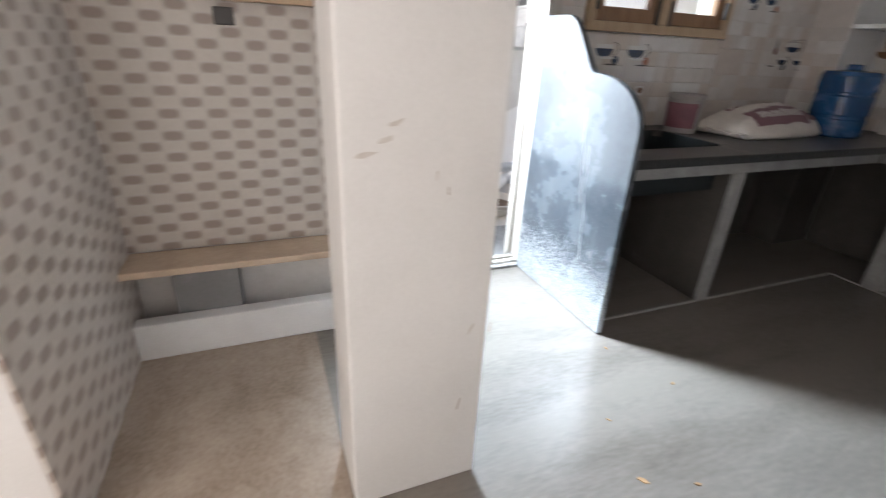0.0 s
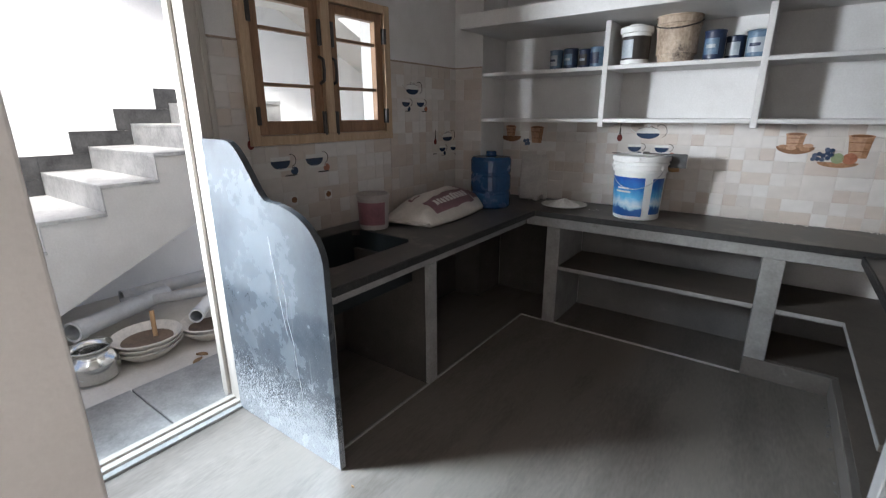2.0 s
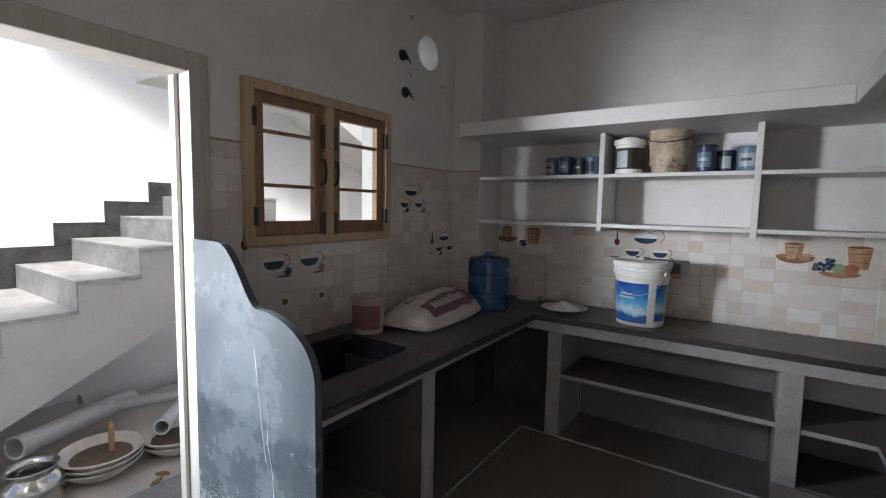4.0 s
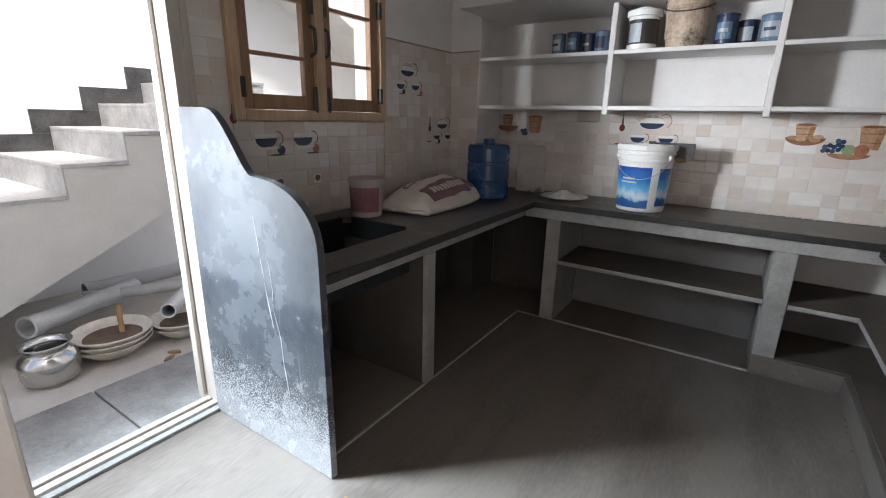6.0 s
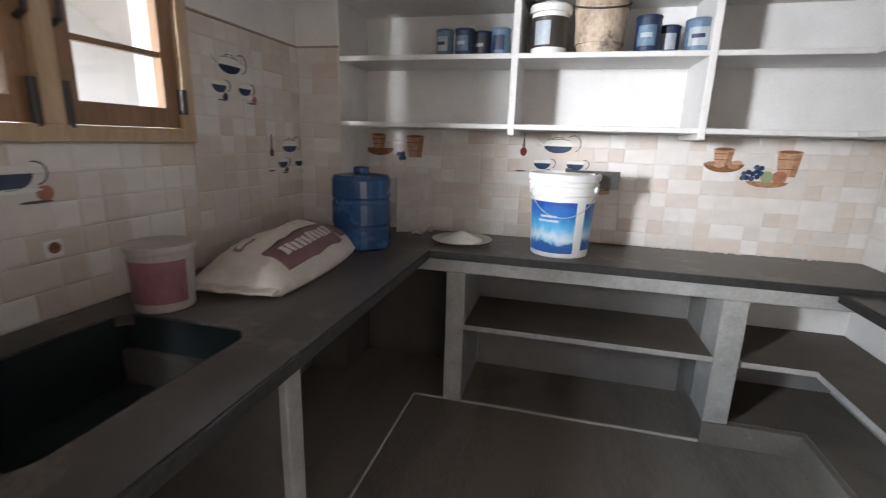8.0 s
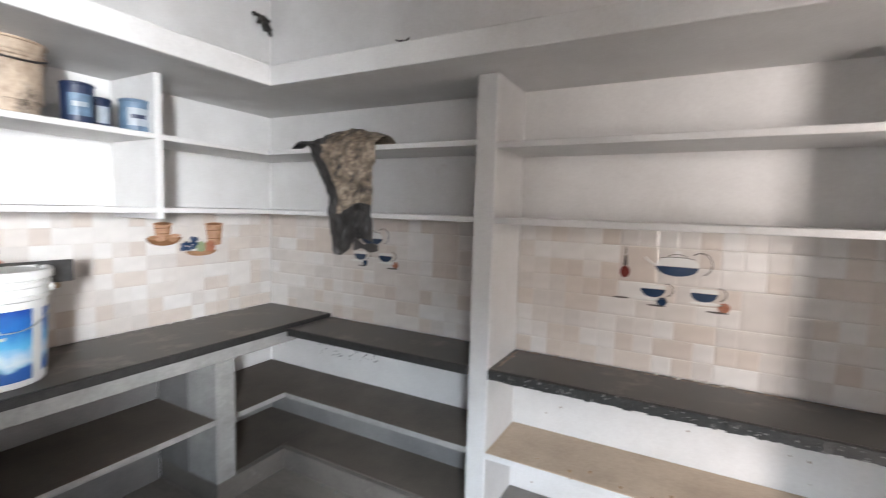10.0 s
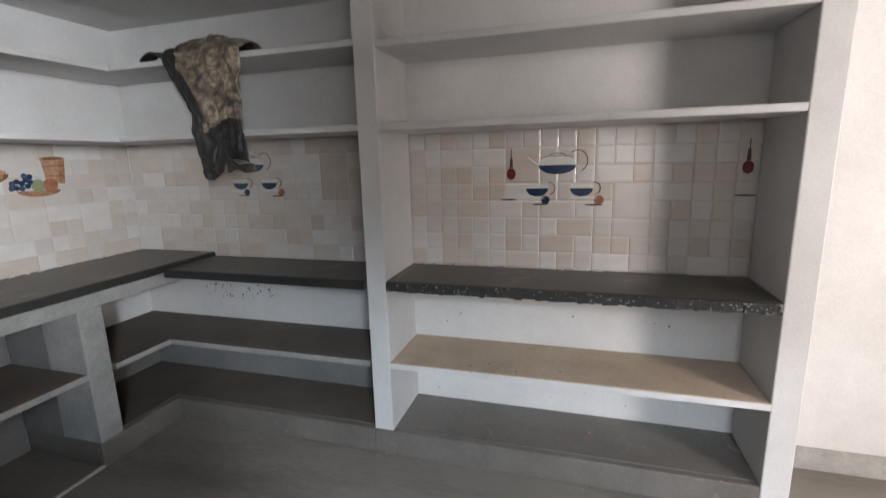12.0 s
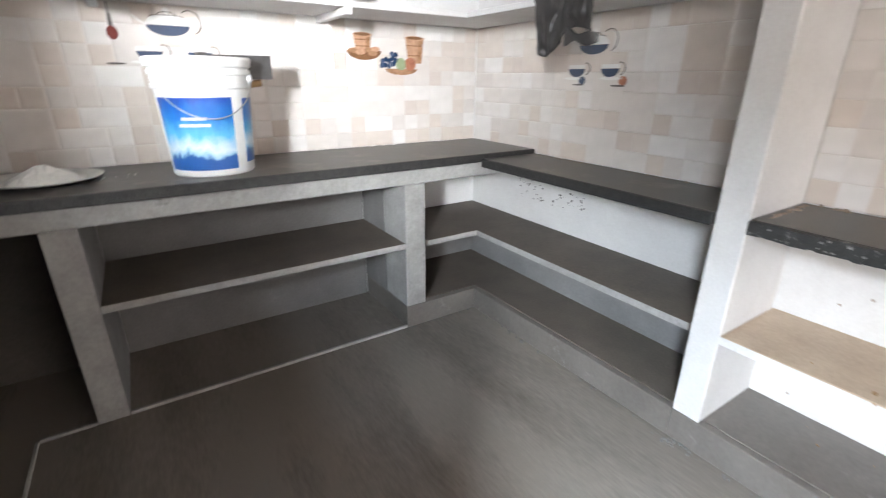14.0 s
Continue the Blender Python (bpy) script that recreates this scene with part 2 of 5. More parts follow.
def box(bm, x0, x1, y0, y1, z0, z1, bevel=0.0):
    """Adds a box, its edges rounded if a bevel is given."""
    lo = Vector((min(x0, x1), min(y0, y1), min(z0, z1)))
    hi = Vector((max(x0, x1), max(y0, y1), max(z0, z1)))
    made = bmesh.ops.create_cube(bm, size=1, matrix=Matrix.LocRotScale((lo + hi) / 2, None, hi - lo))["verts"]
    if bevel:
        edges = list({e for v in made for e in v.link_edges})
        bmesh.ops.bevel(bm, geom=edges, offset=bevel, segments=2, affect="EDGES", profile=0.5)
    return bm


def boxes(*rows, bevel=0.0):
    bm = bmesh.new()
    for r in rows:
        box(bm, *r, bevel=bevel)
    return bm


def structure(name, bm, mat, label, category):
    return tagged(part(name, bm, mat), label, category, kind="structure")


def lathe(bm, profile, centre=(0, 0, 0), n=28, matrix=None):
    """Turns (radius, height) pairs round the z axis."""
    m = Matrix.Translation(centre) @ (matrix or Matrix())
    rings = []
    for r, z in profile:
        if r < 1e-5:
            rings.append([bm.verts.new(m @ Vector((0, 0, z)))])
        else:
            rings.append([bm.verts.new(m @ Vector((r * math.cos(2 * math.pi * i / n), r * math.sin(2 * math.pi * i / n), z))) for i in range(n)])
    for a, b in zip(rings, rings[1:]):
        for i in range(n):
            j = (i + 1) % n
            if len(a) == 1 and len(b) == 1:
                continue
            if len(a) == 1:
                bm.faces.new((a[0], b[i], b[j]))
            elif len(b) == 1:
                bm.faces.new((a[i], a[j], b[0]))
            else:
                bm.faces.new((a[i], a[j], b[j], b[i]))
    bmesh.ops.recalc_face_normals(bm, faces=bm.faces[:])
    return bm


def tube(bm, points, r, n=10, closed=False):
    """A round bar along points."""
    pts = [Vector(p) for p in points]
    rings = []
    for i, p in enumerate(pts):
        a = pts[i - 1] if i or closed else p
        b = pts[(i + 1) % len(pts)] if i < len(pts) - 1 or closed else p
        d = (b - a).normalized()
        u = d.orthogonal().normalized() if not rings else (last - d * last.dot(d)).normalized()
        last = u
        v = d.cross(u)
        rings.append([bm.verts.new(p + r * (math.cos(2 * math.pi * k / n) * u + math.sin(2 * math.pi * k / n) * v)) for k in range(n)])
    pairs = list(zip(rings, rings[1:])) + ([(rings[-1], rings[0])] if closed else [])
    for a, b in pairs:
        for k in range(n):
            bm.faces.new((a[k], a[(k + 1) % n], b[(k + 1) % n], b[k]))
    if not closed:
        bm.faces.new(rings[0][::-1])
        bm.faces.new(rings[-1])
    bmesh.ops.recalc_face_normals(bm, faces=bm.faces[:])
    return bm


def prism(bm, outline, axis, a, b):
    """Extrudes an outline of pairs along an axis (x, y or z) from a to b."""
    def at(p, s):
        return {"x": (s, p[0], p[1]), "y": (p[0], s, p[1]), "z": (p[0], p[1], s)}[axis]
    lo = [bm.verts.new(at(p, a)) for p in outline]
    hi = [bm.verts.new(at(p, b)) for p in outline]
    n = len(outline)
    bm.faces.new(lo)
    bm.faces.new(hi)
    for i in range(n):
        bm.faces.new((lo[i], lo[(i + 1) % n], hi[(i + 1) % n], hi[i]))
    bmesh.ops.recalc_face_normals(bm, faces=bm.faces[:])
    return bm


# ---- plan ----
XB, YB = 2.95, -0.18          # faces of the east and the north wall
XF = 2.60                     # front of the east shelves
YS = -0.545                   # front of the north shelves
TOP = 3.05                    # ceiling
KX, KY = 0.735, -0.68         # fronts of the west and north counters
CT = 0.85                     # worktop height

structure("floor", boxes((0, XB, -7.0, YB, -0.12, 0)), M["floor"], "smooth grey cement floor with dusty stains", "floor")
structure("ceiling", boxes((-0.23, XB + 0.2, -7.2, 0.05, TOP, TOP + 0.15)), M["white"], "plain white painted ceiling", "ceiling")


def ring_block(bm, x0, x1, y0, y1, z0, z1, cy, cz, r, n=32):
    """A block of wall with a round hole through it."""
    faces = []
    for x in (x0, x1):
        inner, outer = [], []
        for i in range(n):
            a = 2 * math.pi * (i + 0.5) / n
            c, s = math.cos(a), math.sin(a)
            inner.append(bm.verts.new((x, cy + r * c, cz + r * s)))
            k = min((y1 - cy) / abs(c) if c > 0 else (cy - y0) / abs(c), (z1 - cz) / abs(s) if s > 0 else (cz - z0) / abs(s))
            outer.append(bm.verts.new((x, cy + k * c, cz + k * s)))
        faces.append((inner, outer))
        for i in range(n):
            j = (i + 1) % n
            bm.faces.new((inner[i], inner[j], outer[j], outer[i]))
    (ia, oa), (ib, ob_) = faces
    for i in range(n):
        j = (i + 1) % n
        bm.faces.new((ia[i], ia[j], ib[j], ib[i]))
        bm.faces.new((oa[i], oa[j], ob_[j], ob_[i]))
    bmesh.ops.recalc_face_normals(bm, faces=bm.faces[:])


WY0, WY1, WZ0, WZ1 = -2.375, -1.335, 1.36, 2.16      # window opening
DY0, DY1, DZ1 = -3.68, -2.53, 2.20                 # door opening
bm = boxes((-0.23, 0, -7.0, -6.95, -0.12, TOP), (-0.23, 0, -6.95, -5.95, -0.12, 0.8), (-0.23, 0, -6.95, -5.95, 2.2, TOP), (-0.23, 0, -5.95, DY0, -0.12, TOP), (-0.23, 0, DY0, DY1, DZ1, TOP), (-0.23, -0.071, DY0, DY1, -0.12, -0.061), (-0.0705, -0.001, DY0, DY1, -0.12, -0.0505), (-0.23, 0, DY1, WY0, -0.12, TOP),
           (-0.23, 0, WY0, WY1, -0.12, WZ0), (-0.23, 0, WY0, WY1, WZ1, TOP), (-0.23, 0, WY1, -1.11, -0.12, TOP),
           (-0.23, 0, -1.11, -0.71, -0.12, 2.47), (-0.23, 0, -1.11, -0.71, 2.87, TOP), (-0.23, 0, -0.71, YB, -0.12, TOP))
ring_block(bm, -0.23, 0, -1.11, -0.71, 2.47, 2.87, -0.91, 2.67, 0.125)
wall_west = structure("wall_west", bm, M["white"], "white painted wall with beige glazed tiles below", "wall")
wall_north = structure("wall_north", boxes((-0.23, XB + 0.2, YB, YB + 0.23, -0.12, TOP)), M["white"], "white painted wall with cream mosaic tiles", "wall")
wall_east = structure("wall_east", boxes((XB, XB + 0.2, -7.0, YB, -0.12, TOP)), M["white"], "white painted wall behind stone shelves", "wall")
structure("wall_south", boxes((-0.23, XB + 0.2, -7.2, -7.0, -0.12, TOP)), M["white"], "plain white painted hall wall", "wall")
wall_pier = structure("wall_pier", boxes((0, 0.25, YS, YB, 0, TOP)), M["white"], "white corner pier with tiles up to shoulder height", "pier")
structure("column", boxes((1.08, 1.33, -3.905, -3.527, 0, TOP), bevel=0.006), M["cream"], "cream painted square column with scuff marks", "column")
structure("wall_partition", boxes((0, 1.2, -4.76, -4.62, 0, TOP)), M["cream"], "cream painted partition beside the wash niche", "wall")
structure("baseboard", boxes((XB - 0.014, XB, -7.0, -3.475, 0, 0.1), bevel=0.003), M["lime"], "grey cement baseboard under white wall", "baseboard")

cm = bmesh.new()
for y, z, ln, tilt in ((-3.52, 0.55, 0.03, 0.3), (-3.60, 0.30, 0.04, 0.5), (-3.66, 0.95, 0.02, -0.4)):
    prism(cm, [(y - 0.001, z - ln / 2), (y + 0.002, z - ln / 2), (y + 0.004 + tilt * 0.01, z + ln / 2), (y + 0.002 + tilt * 0.01, z + ln / 2)], "x", 1.3295, 1.331)
tagged(part("scuff_marks", cm, M["scuff"]), "short brown scuff marks on the column", "stain", kind="stuff")

sm = bmesh.new()
random.seed(8)
for y, z, w, h, tilt in ((-3.782, 1.104, 0.020, 0.006, 0.3), (-3.808, 1.07, 0.024, 0.007, 0.2), (-3.852, 1.04, 0.026, 0.007, 0.15), (-3.69, 0.987, 0.004, 0.012, 0.0), (-3.574, 0.556, 0.007, 0.016, 0.4), (-3.64, 1.35, 0.016, 0.005, -0.2)):
    prism(sm, [(y + w * math.cos(a) * random.uniform(0.6, 1.2) + tilt * h * math.sin(a), z + (h * math.sin(a) + tilt * w * math.cos(a)) * random.uniform(0.7, 1.2)) for a in (0.1, 0.8, 1.6, 2.4, 3.2, 3.9, 4.7, 5.5)], "x", 1.3298, 1.3306)
tagged(part("smudges", sm, M["smudge"]), "faint brown hand smudges on the column", "stain", kind="stuff")

# loft slab that runs round the kitchen above the shelves
loft = empty("loft")
tagged(loft, "white painted concrete loft slab with raised lip", "loft", kind="structure")
for r in ((0.25, XB, -0.80, YB), (2.425, XB, -3.56, -0.80), (1.33, XB, -4.2, -3.56)):
    part("slab", boxes((*r, 2.075, 2.14)), M["white"], loft)
for r in ((0.25, 2.365, -0.86, -0.80), (2.365, 2.425, -3.50, -0.80), (1.33, 2.365, -3.56, -3.50)):
    part("lip", boxes((*r, 2.07, 2.165), bevel=0.006), M["white"], loft)


# ---- counters ----
# west counter: cut round the sink
wt = tagged(empty("worktop"), "dusty black granite worktop with a sink cut-out", "worktop", group="worktops")
SX0, SX1, SY0, SY1 = 0.15, 0.62, -2.46, -1.83
for r in ((0.01, 0.81, -2.595, SY0, CT - 0.035, CT), (0.01, 0.81, SY1, -0.19, CT - 0.035, CT), (0.01, SX0, SY0, SY1, CT - 0.035, CT), (SX1, 0.81, SY0, SY1, CT - 0.035, CT)):
    part("stone_top", boxes(r), M["granite"], wt)
for cx, cy, ax, ay in ((SX0, SY0, 1, 1), (SX1, SY0, -1, 1), (SX1, SY1, -1, -1), (SX0, SY1, 1, -1)):
    arc = [(cx + ax * 0.08 * (1 - math.sin(radians(a))), cy + ay * 0.08 * (1 - math.cos(radians(a)))) for a in range(0, 91, 15)]
    part("corner_fillet", prism(bmesh.new(), [(cx, cy)] + arc, "z", CT - 0.035, CT - 0.0005), M["granite"], wt)
part("front_edge", boxes((0.811, 0.822, -2.595, KY - 0.045, CT - 0.038, CT - 0.001), bevel=0.003), M["granite_edge"], wt)
wn_ = tagged(empty("worktop"), "long dusty black granite worktop along tiled wall", "worktop", group="worktops")
part("stone_top", boxes((0.813, XB - 0.01, KY - 0.032, -0.19, CT - 0.035, CT)), M["granite"], wn_)
part("front_edge", boxes((0.823, XB - 0.01, KY - 0.044, KY - 0.033, CT - 0.038, CT - 0.001), bevel=0.003), M["granite_edge"], wn_)
we = tagged(empty("worktop"), "narrow black granite worktop between wall and pillar", "worktop", group="worktops")
part("stone_top", boxes((XF - 0.001, XB - 0.01, -1.830, KY - 0.046, 0.79, 0.828)), M["granite"], we)
part("front_edge", boxes((XF - 0.013, XF - 0.0015, -1.830, KY - 0.046, 0.788, 0.827), bevel=0.003), M["granite_edge"], we)
wu = tagged(empty("worktop"), "rough-edged black granite shelf slab between two pillars", "worktop", group="worktops")
part("stone_top", boxes((XF + 0.004, XB - 0.01, -3.380, -1.926, 0.792, 0.83)), M["granite"], wu)
bm = bmesh.new()
random.seed(4)
y = -3.379
while y < -1.931:
    w = random.uniform(0.012, 0.03)
    box(bm, XF - 0.010 - random.uniform(0, 0.007), XF + 0.004, y, min(y + w, -1.927), 0.786 + random.uniform(0, 0.005), 0.8295 - random.uniform(0, 0.003))
    y += w
part("chipped_edge", bm, M["chip"], wu, "chipped whitish broken stone edge")
bm = bmesh.new()
for i in range(90):
    y, z, sz = -3.375 + 1.4 * random.random() ** 2.2, random.uniform(0.789, 0.826), random.uniform(0.002, 0.008)
    box(bm, XF - 0.0185 - random.uniform(0, 0.001), XF - 0.009, y, y + sz, z, z + sz * random.uniform(0.3, 0.7))
tagged(part("chip_marks", bm, M["edge"], wu), "pale broken chips along stone edge", kind="stuff")

# dark strip on top of the tiles: their raised edge and its painted shadow
trim = tagged(empty("trim"), "thin dark strip for raised tile edge and its shadow", "trim", kind="structure")
for r in ((0.0005, 0.0115, WY1 + 0.004, YS - 0.012, 1.8505, 1.859), (0.0005, 0.0115, DY1 + 0.004, WY0 - 0.002, 1.8505, 1.859), (0.0005, 0.2495, YS - 0.0115, YS - 0.0005, 1.8505, 1.859)):
    part("edge_line", boxes(r), M["scuff"], trim)

# sink
sk = tagged(empty("sink"), "dark sunken kitchen sink bowl set in granite", "sink")
part("bowl", boxes((SX0 + 0.001, SX0 + 0.009, SY0 + 0.001, SY1 - 0.001, 0.62, CT - 0.003), (SX1 - 0.009, SX1 - 0.001, SY0 + 0.001, SY1 - 0.001, 0.62, CT - 0.003), (SX0 + 0.009, SX1 - 0.009, SY0 + 0.001, SY0 + 0.009, 0.62, CT - 0.003),
                   (SX0 + 0.009, SX1 - 0.009, SY1 - 0.009, SY1 - 0.001, 0.62, CT - 0.003), (SX0 + 0.009, SX1 - 0.009, SY0 + 0.009, SY1 - 0.009, 0.62, 0.628)), M["sink"], sk)
part("drain", lathe(bmesh.new(), [(0, 0.632), (0.035, 0.632), (0.045, 0.629)], (0.39, -2.1, 0)), M["iron"], sk)

# supports under the west counter
uc = tagged(empty("counter_base"), "grey plastered open counter base under worktop", "counter", group="counter bases")
part("beam", boxes((KX - 0.05, KX, -2.595, KY - 0.001, 0.735, 0.8145), bevel=0.006), M["edge"], uc)
# pier bodies and back panel use the plaster with painted shade
for nm, y0, y1 in (("end_pier", -2.595, -2.525), ("divider", -1.865, -1.79)):
    pier = part(nm, boxes((0.02, KX - 0.03, y0, y1, 0, 0.735)), M["shaded_plaster"], uc)
    part("front_strip", boxes((KX - 0.0295, KX, y0, y1, 0, 0.735), bevel=0.005), M["edge"], pier)
part("back_panel", boxes((0.004, 0.019, -2.595, -0.2, 0, 0.79)), M["shaded_plaster"], uc)
# dark panels added over pier and north wall in place of shade
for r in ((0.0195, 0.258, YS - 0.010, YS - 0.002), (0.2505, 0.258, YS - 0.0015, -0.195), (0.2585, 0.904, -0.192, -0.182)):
    part("side_panel", boxes((*r, 0, 0.79)), M["shaded_plaster"], uc)
part("kerb", boxes((KX - 0.012, KX, -2.524, -1.866, 0, 0.011), (KX - 0.012, KX, -1.789, KY, 0, 0.011), bevel=0.003), M["lime"], uc)

# north counter base
un = tagged(empty("counter_base"), "grey plastered counter base with open shelves", "counter", group="counter bases")
part("beam", boxes((KX + 0.001, XB - 0.01, KY, KY + 0.05, 0.735, 0.8145), bevel=0.006), M["edge"], un)
part("pillar", boxes((0.9, 1.0, KY, -0.19, 0, 0.735), bevel=0.006), M["edge"], un)
part("pillar", boxes((2.187, 2.295, KY, -0.45, 0.118, 0.735), bevel=0.006), M["edge"], un)
part("kerb", boxes((KX, 0.899, KY, KY + 0.012, 0, 0.011), (1.001, 2.186, KY, KY + 0.014, 0, 0.014), bevel=0.003), M["lime"], un)
part("shelf", boxes((1.001, 2.186, KY + 0.004, -0.19, 0.425, 0.455), bevel=0.004), M["grey_shelf"], un)
part("shelf_lip", boxes((1.001, 2.186, KY + 0.001, KY + 0.0035, 0.428, 0.4545)), M["edge"], un)
part("side_panel", boxes((2.187, 2.25, -0.449, -0.19, 0.118, 0.735)), M["plaster"], un)
part("back_panel", boxes((1.001, 2.186, -0.189, -0.182, 0.0, 0.79)), M["plaster"], un)

# raised base and L-shaped shelf in the corner and along the east wall
ue = tagged(empty("counter_base"), "raised cement base with L-shaped stone shelf", "counter", group="counter bases")
part("plinth", boxes((2.187, XB - 0.004, KY, -0.19, 0, 0.117), (XF, XB - 0.004, -1.830, KY - 0.001, 0, 0.117), bevel=0.005), M["plinth"], ue)
part("shelf", boxes((2.296, XB - 0.008, KY - 0.02, -0.19, 0.43, 0.458), (XF - 0.008, XB - 0.008, -1.830, KY - 0.021, 0.43, 0.458)), M["grey_shelf"], ue)
part("base_top", boxes((2.30, XB - 0.008, KY + 0.03, -0.19, 0.1175, 0.122), (XF + 0.03, XB - 0.008, -1.830, KY + 0.029, 0.1175, 0.122)), M["grey_shelf"], ue, "dark dirty stone top")
part("back_panel", boxes((2.296, XB - 0.006, -0.189, -0.182, 0.118, 0.429), (XB - 0.007, XB - 0.002, -1.830, -0.19, 0.118, 0.429)), M["plaster"], ue)

part("shelf_lip", boxes((2.296, XF - 0.0115, KY - 0.0235, KY - 0.0205, 0.432, 0.4575)), M["edge"], ue)
part("shelf_lip", boxes((XF - 0.0115, XF - 0.0085, -1.83, KY - 0.0205, 0.432, 0.4575)), M["edge"], ue)

# tall shelf unit on the east side
tall = tagged(empty("shelf_unit"), "white built-in shelf unit between two tall pillars", "shelf unit")
part("pillar", boxes((XF, XB - 0.002, -1.924, -1.832, 0.118, 2.074), bevel=0.005), M["white"], tall)
part("pillar", boxes((XF, XB - 0.002, -3.475, -3.382, 0.0, 2.074), bevel=0.005), M["white"], tall)
part("plinth", boxes((XF, XB - 0.004, -3.381, -1.831, 0, 0.117), bevel=0.005), M["plinth"], tall)
part("base_top", boxes((XF + 0.03, XB - 0.006, -3.381, -1.925, 0.1175, 0.121)), M["plinth"], tall)
part("low_shelf", boxes((XF - 0.002, XB - 0.004, -3.381, -1.925, 0.43, 0.457), bevel=0.004), M["dusty_shelf"], tall, "brown dusty stone shelf board")
part("shelf", boxes((XF - 0.003, XB - 0.004, -3.381, -1.925, 1.455, 1.482), bevel=0.004), M["white"], tall)
part("shelf", boxes((XF - 0.003, XB - 0.004, -3.381, -1.925, 1.768, 1.795), bevel=0.004), M["white"], tall)
part("shelf_lip", boxes((XF - 0.006, XF - 0.0035, -3.381, -1.925, 0.43, 0.455)), M["white"], tall)

# wall shelves on the north and east walls
ws = tagged(empty("wall_shelf"), "white painted two-tier wall shelf with uprights", "shelf")
for z in (1.458, 1.785):
    part("shelf", boxes((0.251, XB - 0.004, YS, YB - 0.009, z, z + 0.025), bevel=0.004), M["white"], ws)
for x0 in (1.152, 2.006):
    part("upright", boxes((x0, x0 + 0.034, YS - 0.004, YB - 0.002, 1.43, 2.074), bevel=0.005), M["white"], ws)
we2 = tagged(empty("wall_shelf"), "white painted two-tier wall shelf beside a pillar", "shelf")
for z in (1.458, 1.785):
    part("shelf", boxes((XF + 0.01, XB - 0.009, -1.831, YS - 0.001, z, z + 0.025), bevel=0.004), M["white"], we2)

# upright stone slab beside the sink
outline = [(0.035, 0.004), (0.822, 0.004), (0.815, 0.93)]
for i in range(1, 15):
    a = math.pi / 2 * (1 - i / 14)
    outline.append((0.48 + 0.335 * math.sin(a) ** 0.92, 0.93 + 0.24 * math.cos(a) ** 0.92))
for i in range(1, 17):
    k = i / 16
    outline.append((0.48 - 0.26 * k, 1.17 + 0.24 * (0.5 - 0.5 * math.cos(math.pi * k ** 0.8))))
outline.append((0.035, 1.412))
bm = prism(bmesh.new(), outline, "y", -2.628, -2.598)
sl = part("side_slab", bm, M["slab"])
tagged(sl, "dusty grey polished stone slab with curved top", "stone slab")
for pts in (((0.47, 1.02), (0.485, 0.9), (0.50, 0.80), (0.512, 0.70), (0.535, 0.58)), ((0.535, 0.86), (0.55, 0.74), (0.545, 0.66), (0.575, 0.54), (0.58, 0.44), (0.60, 0.30))):
    part("drip_mark", tube(bmesh.new(), [(x, -2.6285, z) for x, z in pts], 0.0016, 6), M["drip"], sl)

# ---- door and window ----
d = tagged(empty("door_1"), "cream painted open doorway frame with sill", "door", kind="structure")
part("jamb", boxes((-0.16, 0.02, DY1 - 0.085, DY1, -0.008, DZ1), bevel=0.005), M["door_white"], d)
part("jamb", boxes((-0.16, 0.02, DY0, DY0 + 0.085, -0.008, DZ1), bevel=0.005), M["door_white"], d)
part("head", boxes((-0.16, 0.02, DY0 + 0.085, DY1 - 0.085, DZ1 - 0.085, DZ1), bevel=0.005), M["door_white"], d)
for x0, x1, z0, z1, m in ((-0.07, -0.034, -0.05, 0.036, "door_white"), (-0.0335, -0.0235, -0.05, 0.018, "scuff"), (-0.023, 0.014, -0.05, 0.03, "door_white"), (0.0145, 0.05, 0.0, 0.016, "edge")):
    part("sill", boxes((x0, x1, DY0 + 0.085, DY1 - 0.085, z0, z1), bevel=0.003), M[m], d)
for y0 in (DY1 - 0.034, DY0 + 0.016):
    part("bead", boxes((0.0205, 0.029, y0, y0 + 0.018, 0.0, DZ1), bevel=0.003), M["door_white"], d)
part("stop", boxes((-0.12, -0.072, DY1 - 0.105, DY1 - 0.0855, 0.045, DZ1 - 0.0855), bevel=0.004), M["door_white"], d)

w = tagged(empty("window_1"), "brown wooden casement window with closed glazed shutters", "window", kind="structure")
FX0, FX1 = -0.07, 0.035
part("window_frame", boxes((FX0, FX1, WY0, WY0 + 0.052, WZ0, WZ1), (FX0, FX1, WY1 - 0.052, WY1, WZ0, WZ1), (FX0, FX1, WY0 + 0.052, WY1 - 0.052, WZ1 - 0.05, WZ1),
                           (FX0, FX1, WY0 + 0.052, WY1 - 0.052, WZ0, WZ0 + 0.05), (FX0, FX1, -1.885, -1.825, WZ0 + 0.05, WZ1 - 0.05), bevel=0.004), M["wood"], w)
glass = bpy.data.materials.new("window_glass")
glass.use_nodes = True
gb = glass.node_tree.nodes["Principled BSDF"]
gb.inputs["Transmission Weight"].default_value, gb.inputs["Roughness"].default_value, gb.inputs["IOR"].default_value = 1, 0.02, 1.45
gb.inputs["Base Color"].default_value = (0.96, 0.98, 0.97, 1)
